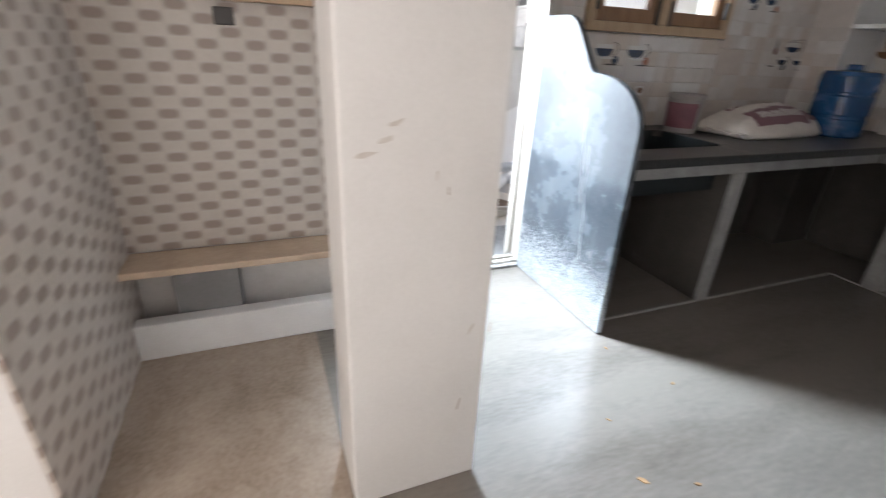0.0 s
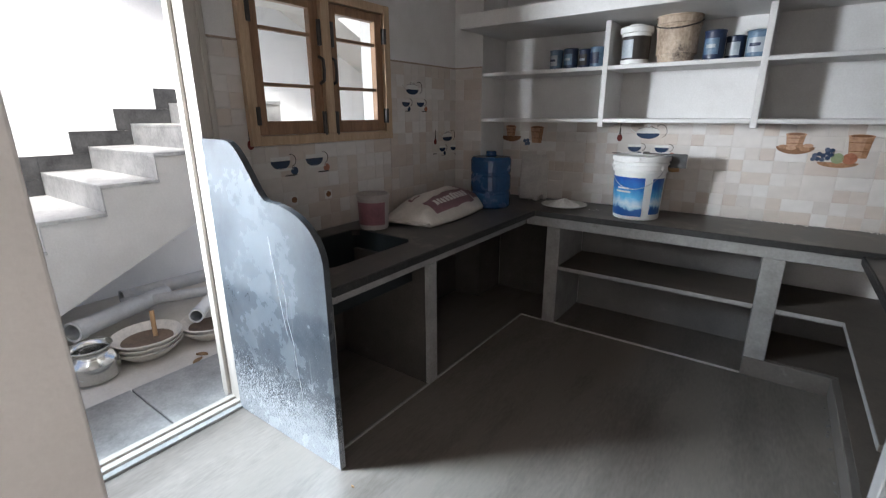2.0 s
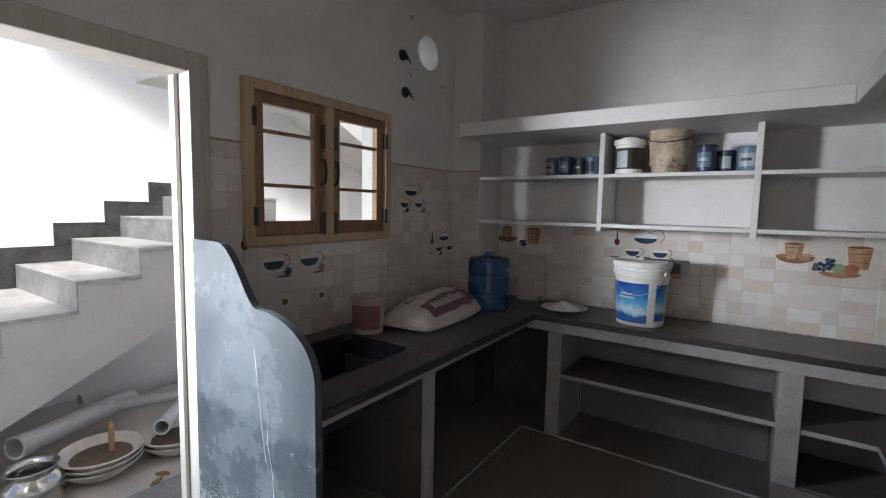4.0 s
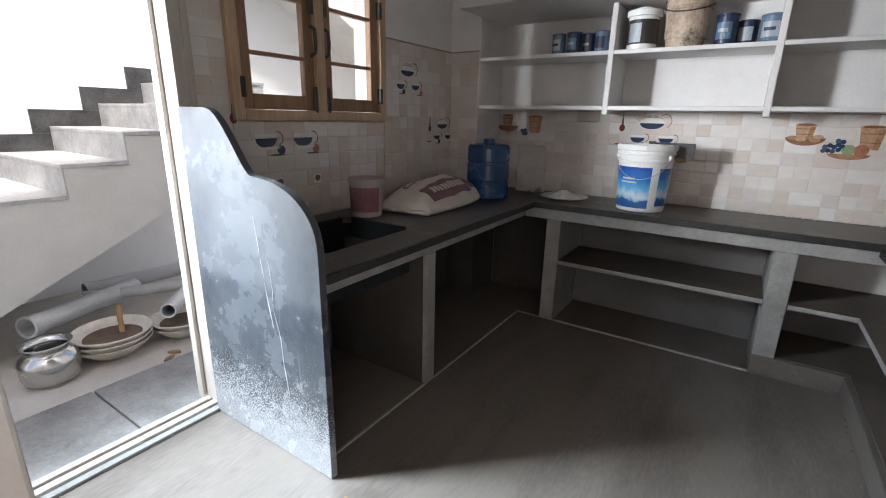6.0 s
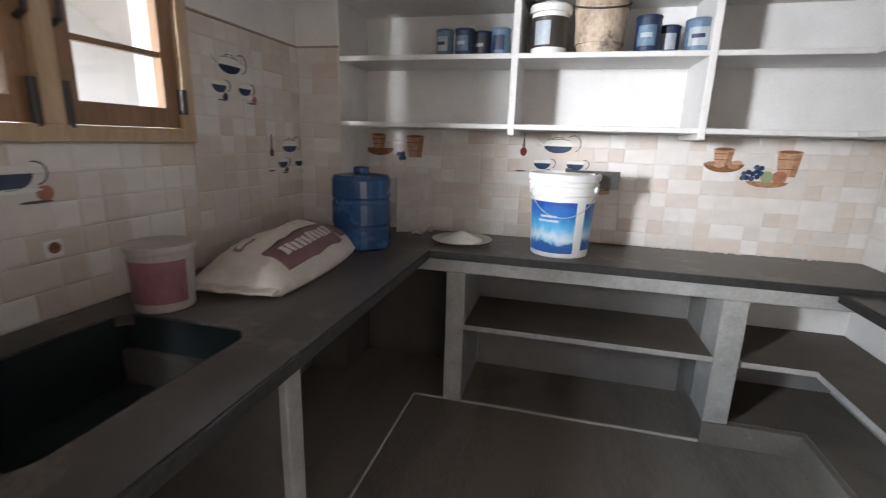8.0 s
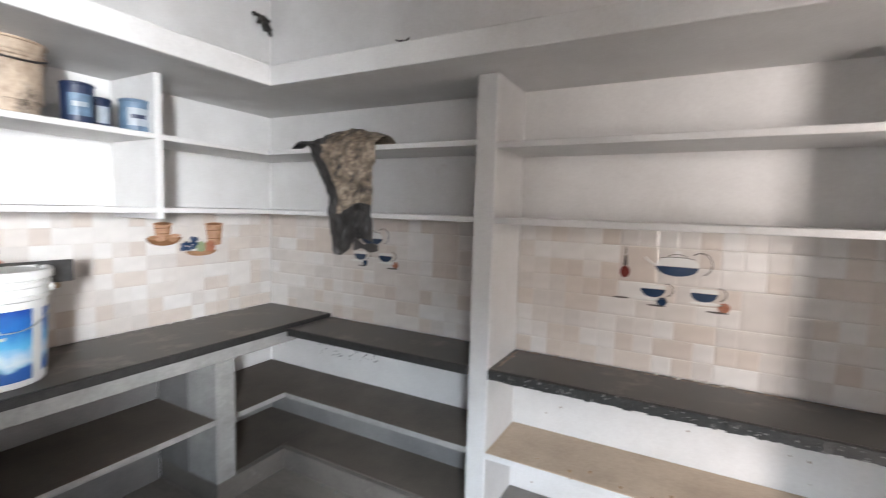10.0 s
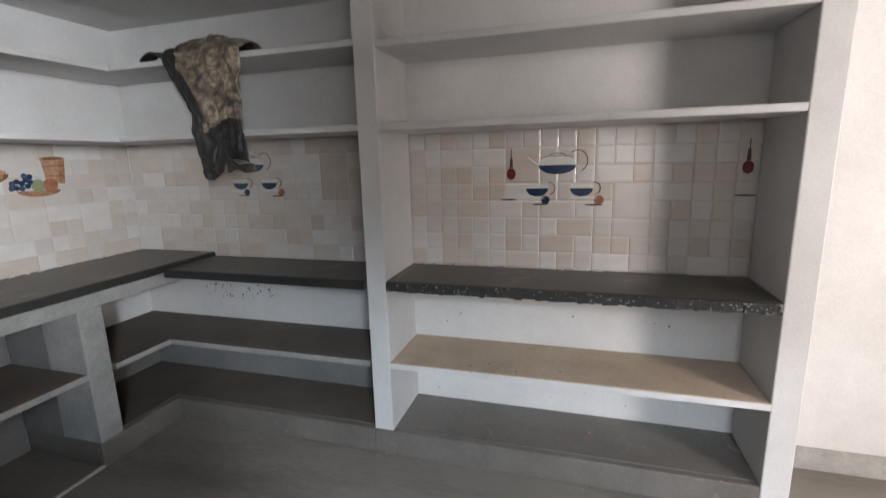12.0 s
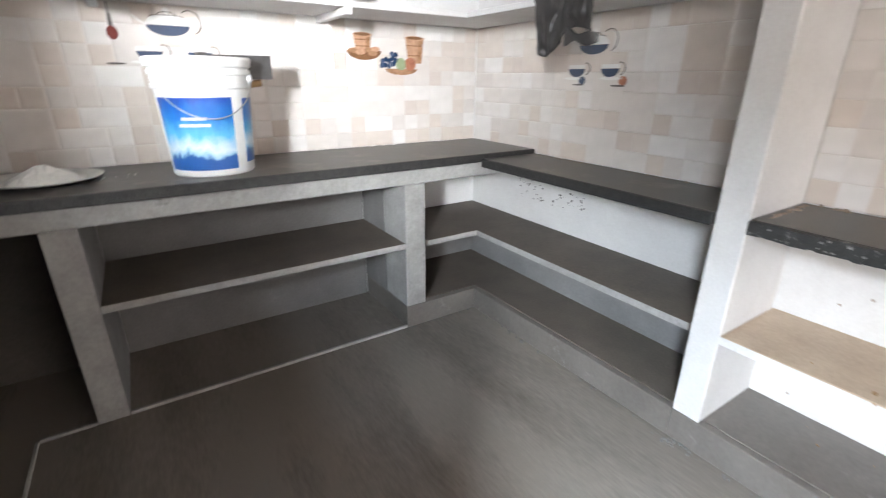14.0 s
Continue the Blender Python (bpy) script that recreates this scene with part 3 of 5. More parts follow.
for y0, y1, hinge, catch in ((WY0 + 0.054, -1.887, WY0 + 0.05, -1.90), (-1.823, WY1 - 0.054, WY1 - 0.05, -1.81)):
    z0, z1 = WZ0 + 0.052, WZ1 - 0.052
    sh = part("shutter", boxes((-0.03, 0.012, y0, y0 + 0.06, z0, z1), (-0.03, 0.012, y1 - 0.06, y1, z0, z1), (-0.03, 0.012, y0 + 0.06, y1 - 0.06, z0, z0 + 0.07),
                               (-0.03, 0.012, y0 + 0.06, y1 - 0.06, z1 - 0.05, z1), bevel=0.003), M["wood_dark"], w, "darker brown shutter frame")
    for k in (0.36, 0.74):
        part("glazing_bar", boxes((-0.022, 0.006, y0 + 0.06, y1 - 0.06, z0 + (z1 - z0) * k - 0.009, z0 + (z1 - z0) * k + 0.009)), M["wood_dark"], sh)
    pane = part("pane", boxes((-0.012, -0.008, y0 + 0.058, y1 - 0.058, z0 + 0.068, z1 - 0.048)), glass, sh)
    pane.visible_shadow = False
    for zz in (z0 + 0.05, z1 - 0.17):
        part("hinge", boxes((0.013, 0.04, hinge - 0.012, hinge + 0.012, zz, zz + 0.09), bevel=0.003), M["iron"], sh)
        part("bolt", tube(bmesh.new(), [(0.026, catch, zz - 0.06), (0.026, catch, zz + 0.07)], 0.012), M["iron"], sh)
    part("handle", tube(bmesh.new(), [(0.012, catch, z0 + 0.27), (0.045, catch, z0 + 0.285), (0.05, catch, z0 + 0.34), (0.045, catch, z0 + 0.395), (0.012, catch, z0 + 0.41)], 0.009), M["iron"], sh)

# ---- yard and stair outside ----
structure("ground", boxes((-60, -0.24, -60, 60, -0.2, -0.06)), M["yard"], "bare grey cement yard ground outside the door", "ground")
yb = tagged(empty("paving"), "row of grey stone slabs outside the door", "paving", kind="structure")
for i in range(5):
    part("paving_slab", boxes((-0.70, -0.235 if i not in (1, 2) else -0.0715, -3.985 + i * 0.55, -3.985 + i * 0.55 + 0.542, -0.06, -0.035), bevel=0.004), M["yard_tile"], yb)
structure("wall_yard", boxes((-2.72, -2.5, -9, 7, -0.1, 2.85)), M["outside_white"], "bright whitewashed boundary wall beside the stair", "wall")
RUN, RISE, Y0, Z0, SXN = 0.345, 0.178, -2.29, 1.266, -1.3
st = tagged(empty("staircase"), "cement staircase with grey marble treads climbing outside", "staircase")
prof = []
k0, k1 = -6, 3
for k in range(k0, k1):
    prof += [(Y0 + RUN * k, Z0 + RISE * (k - 1) - 0.026), (Y0 + RUN * k, Z0 + RISE * k - 0.026)]
prof.append((Y0 + RUN * k1, Z0 + RISE * (k1 - 1) - 0.026))
ye = Y0 + RUN * k1
prof.append((ye, 0.33 + 0.45 * (ye + 3.04)))
yz = -3.04 - 0.33 / 0.45
prof.append((yz, -0.06))
prof.append((Y0 + RUN * k0, -0.06))
part("flight", prism(bmesh.new(), prof, "x", -2.498, SXN), M["render"], st)
for k in range(k0, k1):
    tr = part("tread", boxes((-2.48, SXN + 0.012, Y0 + RUN * k - 0.012, Y0 + RUN * (k + 1), Z0 + RISE * k - 0.024, Z0 + RISE * k), bevel=0.003), M["tread"], st)
    part("riser", boxes((-2.48, SXN + 0.008, Y0 + RUN * k - 0.010, Y0 + RUN * k - 0.001, Z0 + RISE * (k - 1) + 0.001, Z0 + RISE * k - 0.025)), M["tread"], st)
    part("skirting", boxes((-2.497, -2.481, Y0 + RUN * k - 0.012, Y0 + RUN * (k + 1) - 0.013, Z0 + RISE * k + 0.001, Z0 + RISE * k + 0.125), (-2.497, -2.481, Y0 + RUN * k - 0.12, Y0 + RUN * k - 0.0125, Z0 + RISE * (k - 1) + 0.126, Z0 + RISE * k + 0.125)), M["black_stone"], st)
up = tagged(empty("staircase"), "underside of the upper cement stair flight", "staircase")
part("flight", prism(bmesh.new(), [(1.6, 1.70), (-2.6, 3.70), (-2.6, 3.95), (1.6, 1.95)], "x", -2.497, -1.85), M["render"], up)
# unseen slab, added only to keep light from entering the window
structure("sunshade", boxes((-0.86, -0.232, -2.46, -1.05, 2.22, 2.30), bevel=0.008), M["render"], "added unseen cement slab cutting light at the window", "sunshade")

# ---- wash niche beyond the column ----
ni = tagged(empty("wash_platform"), "low cement wash platform with patterned tiled back", "platform")
part("kerb", boxes((0.33, 0.40, -4.618, -3.70, 0, 0.165), bevel=0.006), M["white"], ni)
part("ledge", boxes((0.2, 0.40, -4.618, -3.70, 0.375, 0.405), bevel=0.005), M["dusty_shelf"], ni)
part("back_wall", boxes((0.002, 0.19, -4.618, -3.70, 0.0, 1.365)), M["grout"], ni)
part("wooden_sill", boxes((0.002, 0.24, -4.618, -3.70, 1.3655, 1.40), bevel=0.004), M["wood"], ni, "brown wooden sill board")
part("apron", boxes((0.401, 1.55, -4.618, -3.907, 0.0, 0.004)), M["dirt_floor"], ni, "floor patch covered in brown dust")
part("support", boxes((0.2, 0.329, -4.45, -4.2, 0.0, 0.375)), M["plaster"], ni)
part("floor_pan", boxes((0.2, 0.329, -4.19, -3.70, 0.0, 0.02)), M["yard_tile"], ni)

# ---- materials of the things ----
def plain(name, c, rough=0.4, metal=0.0, bump=0.05, vary=0.18, scale=9.0, stain=None):
    return material(name, [tuple(v * (1 - vary) for v in c), tuple(min(1, v * (1 + vary)) for v in c)], scale=scale, rough=rough, metal=metal, bump=bump, stain=stain, stain_at=0.63, stain_scale=5)


M["plastic_white"] = plain("white_plastic", (0.74, 0.74, 0.72), 0.35, vary=0.06, stain=(0.6, 0.58, 0.54))
M["can_blue"] = plain("blue_tin_print", (0.014, 0.026, 0.065), 0.35, vary=0.4, scale=18)
M["can_light"] = plain("pale_blue_tin_print", (0.10, 0.165, 0.24), 0.35, vary=0.4, scale=18)
M["tin"] = plain("dull_tin", (0.5, 0.5, 0.5), 0.38, 0.9)
M["black_print"] = plain("black_print", (0.03, 0.025, 0.022), 0.4)
M["silver_print"] = plain("silver_print", (0.34, 0.38, 0.42), 0.35)
M["dirty_cream"] = material("dirty_cream_plastic", [(0.24, 0.17, 0.12), (0.46, 0.36, 0.27), (0.60, 0.50, 0.40)], scale=7, rough=0.6, bump=0.15, stain=(0.07, 0.05, 0.038), stain_at=0.53, stain_scale=6)
M["blue_jug"] = plain("blue_plastic_jug", (0.012, 0.062, 0.165), 0.25, vary=0.2)
M["bag"] = plain("woven_putty_bag", (0.58, 0.53, 0.48), 0.7, bump=0.25, vary=0.12, scale=12)
M["dull_pink"] = plain("dusty_white_plastic", (0.37, 0.335, 0.32), 0.5)
M["purple"] = plain("dull_purple_print", (0.20, 0.10, 0.115), 0.6, vary=0.15, scale=20)
M["purple_can"] = plain("faded_purple_print", (0.22, 0.09, 0.11), 0.45, vary=0.2, scale=14)
M["print_white"] = plain("pale_print", (0.62, 0.58, 0.55), 0.6, vary=0.05)
M["steel"] = plain("steel", (0.58, 0.57, 0.54), 0.24, 1.0, vary=0.1)
M["steel_dull"] = plain("blackened_steel", (0.05, 0.05, 0.05), 0.4, 0.3, vary=0.3, scale=20)
M["pvc"] = plain("grey_pvc", (0.50, 0.505, 0.51), 0.5, vary=0.12)
M["mortar_pan"] = plain("cement_crusted_pan", (0.58, 0.54, 0.48), 0.8, bump=0.3, vary=0.2, stain=(0.3, 0.27, 0.23))
M["stick"] = plain("dry_stick", (0.36, 0.22, 0.11), 0.8)
M["mortar"] = plain("dried_brown_mortar", (0.13, 0.09, 0.062), 0.9, bump=0.4, vary=0.3)
M["spare"] = plain("dusty_tile_back", (0.40, 0.375, 0.35), 0.6)
M["powder"] = plain("white_putty_powder", (0.72, 0.70, 0.66), 0.95, bump=0.4, vary=0.08, scale=30)
M["plate"] = plain("pale_plate", (0.55, 0.54, 0.50), 0.5)
M["cloth"] = material("crusted_plastic_sheet", [(0.03, 0.026, 0.023), (0.22, 0.17, 0.125), (0.56, 0.46, 0.35)], scale=17, rough=0.5, bump=0.5, fine=45, stain=(0.02, 0.018, 0.017), stain_at=0.54, stain_scale=11)
M["cloth_dark"] = plain("dark_plastic_sheet", (0.03, 0.028, 0.027), 0.42, bump=0.4, vary=0.5, stain=(0.2, 0.16, 0.12))
M["blue_glaze"] = plain("blue_print", (0.022, 0.042, 0.085), 0.15, vary=0.2)
M["white_glaze"] = plain("white_print", (0.66, 0.65, 0.62), 0.15, vary=0.05)
M["line_glaze"] = plain("dark_line_print", (0.08, 0.07, 0.065), 0.15)
M["red_glaze"] = plain("red_print", (0.34, 0.14, 0.085), 0.15, vary=0.3, scale=25)
M["dark_red_glaze"] = plain("dark_red_print", (0.15, 0.03, 0.025), 0.15)
M["orange_glaze"] = plain("terracotta_print", (0.43, 0.25, 0.16), 0.15, vary=0.25, scale=25)
M["brown_orange_glaze"] = plain("shaded_terracotta_print", (0.32, 0.175, 0.10), 0.15, vary=0.3, scale=30)
M["grey_blue_glaze"] = plain("grey_blue_print", (0.06, 0.085, 0.14), 0.15, vary=0.3, scale=30)
M["brown_glaze"] = plain("brown_print", (0.20, 0.10, 0.05), 0.15, vary=0.3, scale=25)
M["green_glaze"] = plain("green_print", (0.24, 0.29, 0.17), 0.15, vary=0.2)


def bucket_print():
    """Printed label: deep blue above, white clouds, a dark blue skyline below."""
    m = bpy.data.materials.new("bucket_label_print")
    m.use_nodes = True
    n, l = m.node_tree.nodes, m.node_tree.links
    b = n["Principled BSDF"]
    b.inputs["Roughness"].default_value = 0.3
    co = n.new("ShaderNodeTexCoord")
    sep = n.new("ShaderNodeSeparateXYZ")
    l.new(co.outputs["Generated"], sep.inputs[0])
    ns = n.new("ShaderNodeTexNoise")
    ns.inputs["Scale"].default_value, ns.inputs["Detail"].default_value = 5, 6
    l.new(co.outputs["Generated"], ns.inputs["Vector"])
    add = n.new("ShaderNodeMath")
    add.operation = "MULTIPLY_ADD"
    l.new(ns.outputs["Fac"], add.inputs[0])
    add.inputs[1].default_value = 0.35
    l.new(sep.outputs["Z"], add.inputs[2])
    sub = n.new("ShaderNodeMath")
    sub.operation = "SUBTRACT"
    l.new(add.outputs[0], sub.inputs[0])
    sub.inputs[1].default_value = 0.175
    ramp = n.new("ShaderNodeValToRGB")
    el = ramp.color_ramp.elements
    el[0].position, el[0].color = 0.17, (0.025, 0.11, 0.36, 1)
    el[1].position, el[1].color = 1.0, (0.012, 0.06, 0.30, 1)
    for p, c in ((0.22, (0.30, 0.52, 0.70, 1)), (0.30, (0.62, 0.72, 0.78, 1)), (0.50, (0.10, 0.42, 0.70, 1)), (0.72, (0.02, 0.17, 0.50, 1))):
        e = el.new(p)
        e.color = c
    l.new(sub.outputs[0], ramp.inputs[0])
    l.new(ramp.outputs[0], b.inputs["Base Color"])
    return m


M["bucket_print"] = bucket_print()


def niche_print():
    """Cream tile sheet with staggered rows of brown lens shapes."""
    m = material("lens_pattern_tile", [(0.48, 0.43, 0.38), (0.56, 0.51, 0.46)], scale=5, rough=0.3, bump=0.04)
    n, l = m.node_tree.nodes, m.node_tree.links
    b = n["Principled BSDF"]
    base = b.inputs["Base Color"].links[0].from_socket
    co = n.new("ShaderNodeTexCoord")
    sep = n.new("ShaderNodeSeparateXYZ")
    l.new(co.outputs["Object"], sep.inputs[0])
    waves = []
    along = n.new("ShaderNodeMath")
    l.new(sep.outputs["X"], along.inputs[0])
    l.new(sep.outputs["Y"], along.inputs[1])
    for run, size in ((along.outputs[0], 0.17), (sep.outputs["Z"], 0.084)):
        k = n.new("ShaderNodeMath")
        k.operation = "MULTIPLY"
        l.new(run, k.inputs[0])
        k.inputs[1].default_value = 2 * math.pi / size
        c = n.new("ShaderNodeMath")
        c.operation = "COSINE"
        l.new(k.outputs[0], c.inputs[0])
        waves.append(c.outputs[0])
    p = n.new("ShaderNodeMath")
    p.operation = "MULTIPLY"
    l.new(waves[0], p.inputs[0])
    l.new(waves[1], p.inputs[1])
    mr = n.new("ShaderNodeMapRange")
    mr.inputs[1].default_value, mr.inputs[2].default_value, mr.inputs[4].default_value = -0.05, 0.5, 0.9
    l.new(p.outputs[0], mr.inputs[0])
    mix = n.new("ShaderNodeMix")
    mix.data_type = "RGBA"
    l.new(mr.outputs[0], mix.inputs[0])
    l.new(base, mix.inputs[6])
    mix.inputs[7].default_value = (0.29, 0.225, 0.185, 1)
    l.new(mix.outputs[2], b.inputs["Base Color"])
    return m


M["niche"] = niche_print()
part("patterned_tile", boxes((0.1905, 0.199, -4.617, -3.70, 0.407, 1.364)), M["niche"], ni, "cream tile with brown lens pattern")
part("side_tile", boxes((0.2, 1.2, -4.6185, -4.609, 0.0, 2.1)), M["niche"], ni, "cream patterned tile on the side wall")
part("socket", boxes((0.1995, 0.21, -4.16, -4.09, 1.285, 1.345), bevel=0.003), M["black_print"], ni, "small black socket plate")


# ---- things on the worktops ----
def grown(bm, fn, nu, nv):
    """A closed sheet: fn(u, v) gives the outer and the inner point."""
    a = [[bm.verts.new(fn(i / nu, j / nv)[0]) for j in range(nv + 1)] for i in range(nu + 1)]
    b = [[bm.verts.new(fn(i / nu, j / nv)[1]) for j in range(nv + 1)] for i in range(nu + 1)]
    for i in range(nu):
        for j in range(nv):
            bm.faces.new((a[i][j], a[i + 1][j], a[i + 1][j + 1], a[i][j + 1]))
            bm.faces.new((b[i][j], b[i][j + 1], b[i + 1][j + 1], b[i + 1][j]))
    for i in range(nu):
        bm.faces.new((a[i][0], b[i][0], b[i + 1][0], a[i + 1][0]))
        bm.faces.new((a[i][nv], a[i + 1][nv], b[i + 1][nv], b[i][nv]))
    for j in range(nv):
        bm.faces.new((a[0][j], a[0][j + 1], b[0][j + 1], b[0][j]))
        bm.faces.new((a[nu][j], b[nu][j], b[nu][j + 1], a[nu][j + 1]))
    bmesh.ops.recalc_face_normals(bm, faces=bm.faces[:])
    return bm


def wrap(bm, r0, r1, z0, z1, a0, a1, n=16, proud=0.0015):
    """A patch round a tapered drum between two angles."""
    def fn(u, v):
        a = radians(a0 + (a1 - a0) * u)
        r = r0 + (r1 - r0) * v
        z = z0 + (z1 - z0) * v
        c, s = math.cos(a), math.sin(a)
        return Vector(((r + proud) * c, (r + proud) * s, z)), Vector(((r + 0.0003) * c, (r + 0.0003) * s, z))
    return grown(bm, fn, n, 3)


def paint_bucket(place):
    ob = tagged(empty("paint_bucket", place), "large white plastic paint bucket with blue printed label", "bucket")
    part("body", lathe(bmesh.new(), [(0, 0), (0.137, 0), (0.142, 0.006), (0.158, 0.30), (0.166, 0.305), (0.166, 0.318), (0.160, 0.322), (0.162, 0.345), (0.170, 0.35), (0.170, 0.362), (0.164, 0.366), (0.166, 0.392)], n=44), M["plastic_white"], ob, smooth=False)
    part("lid", lathe(bmesh.new(), [(0.168, 0.372), (0.175, 0.376), (0.177, 0.398), (0.172, 0.406), (0.160, 0.407), (0.154, 0.396), (0, 0.394)], n=44), M["plastic_white"], ob)
    part("label", wrap(bmesh.new(), 0.1437, 0.1565, 0.025, 0.275, 196, 296), M["bucket_print"], ob, "blue label with white clouds and skyline")
    part("label", wrap(bmesh.new(), 0.1437, 0.1565, 0.04, 0.27, 314, 352, n=8), M["bucket_print"], ob)
    for z, a, b_ in ((0.20, 232, 262), (0.178, 228, 266)):
        part("lettering", wrap(bmesh.new(), 0.1525, 0.1535, z, z + 0.010, a, b_, n=6, proud=0.004), M["print_white"], ob)
    pts = []
    for i in range(17):
        k = i / 16
        a = radians(205 + 130 * k)
        drop = 0.13 * math.sin(math.pi * k) ** 0.8
        pts.append((0.176 * math.cos(a), 0.176 * math.sin(a), 0.335 - drop))
    part("handle", tube(bmesh.new(), pts, 0.0022, 8), M["tin"], ob)
    for a in (205, 335):
        part("handle_ear", lathe(bmesh.new(), [(0, 0), (0.017, 0), (0.014, 0.012), (0, 0.014)], (0.164 * math.cos(radians(a)), 0.164 * math.sin(radians(a)), 0.335), n=14, matrix=Matrix.Rotation(radians(a), 4, "Z") @ Matrix.Rotation(radians(90), 4, "Y")), M["plastic_white"], ob)
    part("tear_tab", boxes((-0.03, 0.03, -0.183, -0.176, 0.376, 0.402), bevel=0.003), M["plastic_white"], ob)
    return ob


paint_bucket((1.448, -0.505, CT))


def paint_can(place, r, h, body, label, words, band=None):
    ob = tagged(empty("paint_can", place), words, "paint can", group="cans on the shelf")
    part("body", lathe(bmesh.new(), [(0, 0), (r, 0), (r + 0.002, 0.003), (r, 0.007), (r, h - 0.012), (r + 0.003, h - 0.009), (r + 0.003, h - 0.003), (r - 0.002, h)], n=26), body, ob)
    part("lid", lathe(bmesh.new(), [(0, h - 0.006), (r * 0.78, h - 0.006), (r * 0.82, h + 0.001), (r - 0.002, h + 0.001), (r - 0.001, h - 0.003)], n=26), M["tin"], ob)
    part("label", wrap(bmesh.new(), r, r, h * 0.18, h * 0.72, 215, 300, n=8), label, ob)
    if band:
        part("lettering", wrap(bmesh.new(), r, r, h * 0.4, h * 0.52, 230, 282, n=6, proud=0.003), band, ob)
    return ob


SZ = 1.811
for x, y, r, h, b_, l_ in ((0.80, -0.46, 0.044, 0.125, "can_light", "silver_print"), (0.90, -0.45, 0.048, 0.13, "can_blue", "can_light"), (0.985, -0.40, 0.045, 0.125, "can_blue", "black_print"), (1.085, -0.46, 0.046, 0.125, "can_light", "can_blue"),
                           (1.76, -0.45, 0.055, 0.16, "can_blue", "can_light"), (1.86, -0.38, 0.05, 0.13, "can_blue", "silver_print"), (1.975, -0.45, 0.058, 0.14, "can_light", "silver_print")):
    paint_can((x, y, SZ), r, h, M[b_], M[l_], "small blue printed paint tin on white shelf", M["silver_print"] if b_ == "can_blue" else M["can_blue"])

wc = tagged(empty("paint_can", (1.315, -0.43, SZ)), "white plastic tub with black and silver label", "paint can", group="cans on the shelf")
part("body", lathe(bmesh.new(), [(0, 0), (0.080, 0), (0.085, 0.005), (0.088, 0.185), (0.092, 0.19)], n=30), M["plastic_white"], wc)
part("lid", lathe(bmesh.new(), [(0.09, 0.185), (0.098, 0.187), (0.1, 0.215), (0.094, 0.222), (0.05, 0.224), (0.046, 0.238), (0, 0.24)], n=30), M["plastic_white"], wc)
part("label", wrap(bmesh.new(), 0.086, 0.0885, 0.03, 0.165, 180, 360, n=18), M["black_print"], wc)
part("lettering", wrap(bmesh.new(), 0.0868, 0.0875, 0.04, 0.145, 225, 275, n=8, proud=0.003), M["silver_print"], wc)

cb = tagged(empty("bucket", (1.55, -0.40, SZ)), "dirty cream plastic bucket crusted with brown paint", "bucket")
part("body", lathe(bmesh.new(), [(0, 0), (0.095, 0), (0.1, 0.006), (0.122, 0.20), (0.128, 0.205), (0.128, 0.215), (0.122, 0.22), (0.124, 0.255), (0.13, 0.257), (0.128, 0.27), (0.118, 0.27), (0.114, 0.05), (0, 0.05)], n=30), M["dirty_cream"], cb)
part("handle", tube(bmesh.new(), [(0.13 * math.cos(radians(a)), 0.13 * math.sin(radians(a)), 0.235 - 0.05 * math.sin(radians(a - 180))) for a in range(180, 361, 15)], 0.004, 8), M["black_print"], cb)

sb = tagged(empty("plastic_tub", (0.225, -1.745, CT)), "small purple and white plastic tub", "tub")
part("body", lathe(bmesh.new(), [(0, 0), (0.082, 0), (0.086, 0.005), (0.093, 0.185), (0.097, 0.188), (0.097, 0.2)], n=28), M["dull_pink"], sb)
part("label", wrap(bmesh.new(), 0.088, 0.0925, 0.03, 0.165, 190, 360, n=16), M["purple_can"], sb, "faded purple label")
part("lid", lathe(bmesh.new(), [(0.097, 0.192), (0.1, 0.194), (0.1, 0.208), (0.09, 0.212), (0, 0.21)], n=28), M["dull_pink"], sb)

bagm = empty("putty_bag", (0.31, -1.18, CT), 96)
tagged(bagm, "full cream putty bag with purple printed band", "bag")


def bag_top(u, v, lift=0.0):
    """Upper skin of the bag: u along, v across, both -1 to 1."""
    e = (1 - abs(u) ** 2.6) ** 0.5 * (1 - abs(v) ** 1.7) ** 0.75
    w = 0.205 + 0.02 * math.cos(2.2 * u) - 0.01 * abs(u) ** 3
    f = 0.012 * noise.noise(Vector((u * 3.1, v * 2.4, 1.7))) + 0.006 * noise.noise(Vector((u * 8, v * 7, 4.2)))
    return Vector((0.415 * u, w * v, 0.02 + 0.15 * e + f * min(1, 3 * e) + lift))


def bag_skin(u, v):
    a, b_ = 2 * u - 1, 2 * v - 1
    p = bag_top(a, b_)
    return p, Vector((p.x * 0.985, p.y * 0.95, 0.002))


part("sack", grown(bmesh.new(), bag_skin, 44, 26), M["bag"], bagm, smooth=True)


def patch(u0, u1, v0, v1, lift):
    def fn(u, v):
        a, b_ = u0 + (u1 - u0) * u, v0 + (v1 - v0) * v
        return bag_top(a, b_, lift), bag_top(a, b_, lift - 0.002)
    return grown(bmesh.new(), fn, 24, 6)


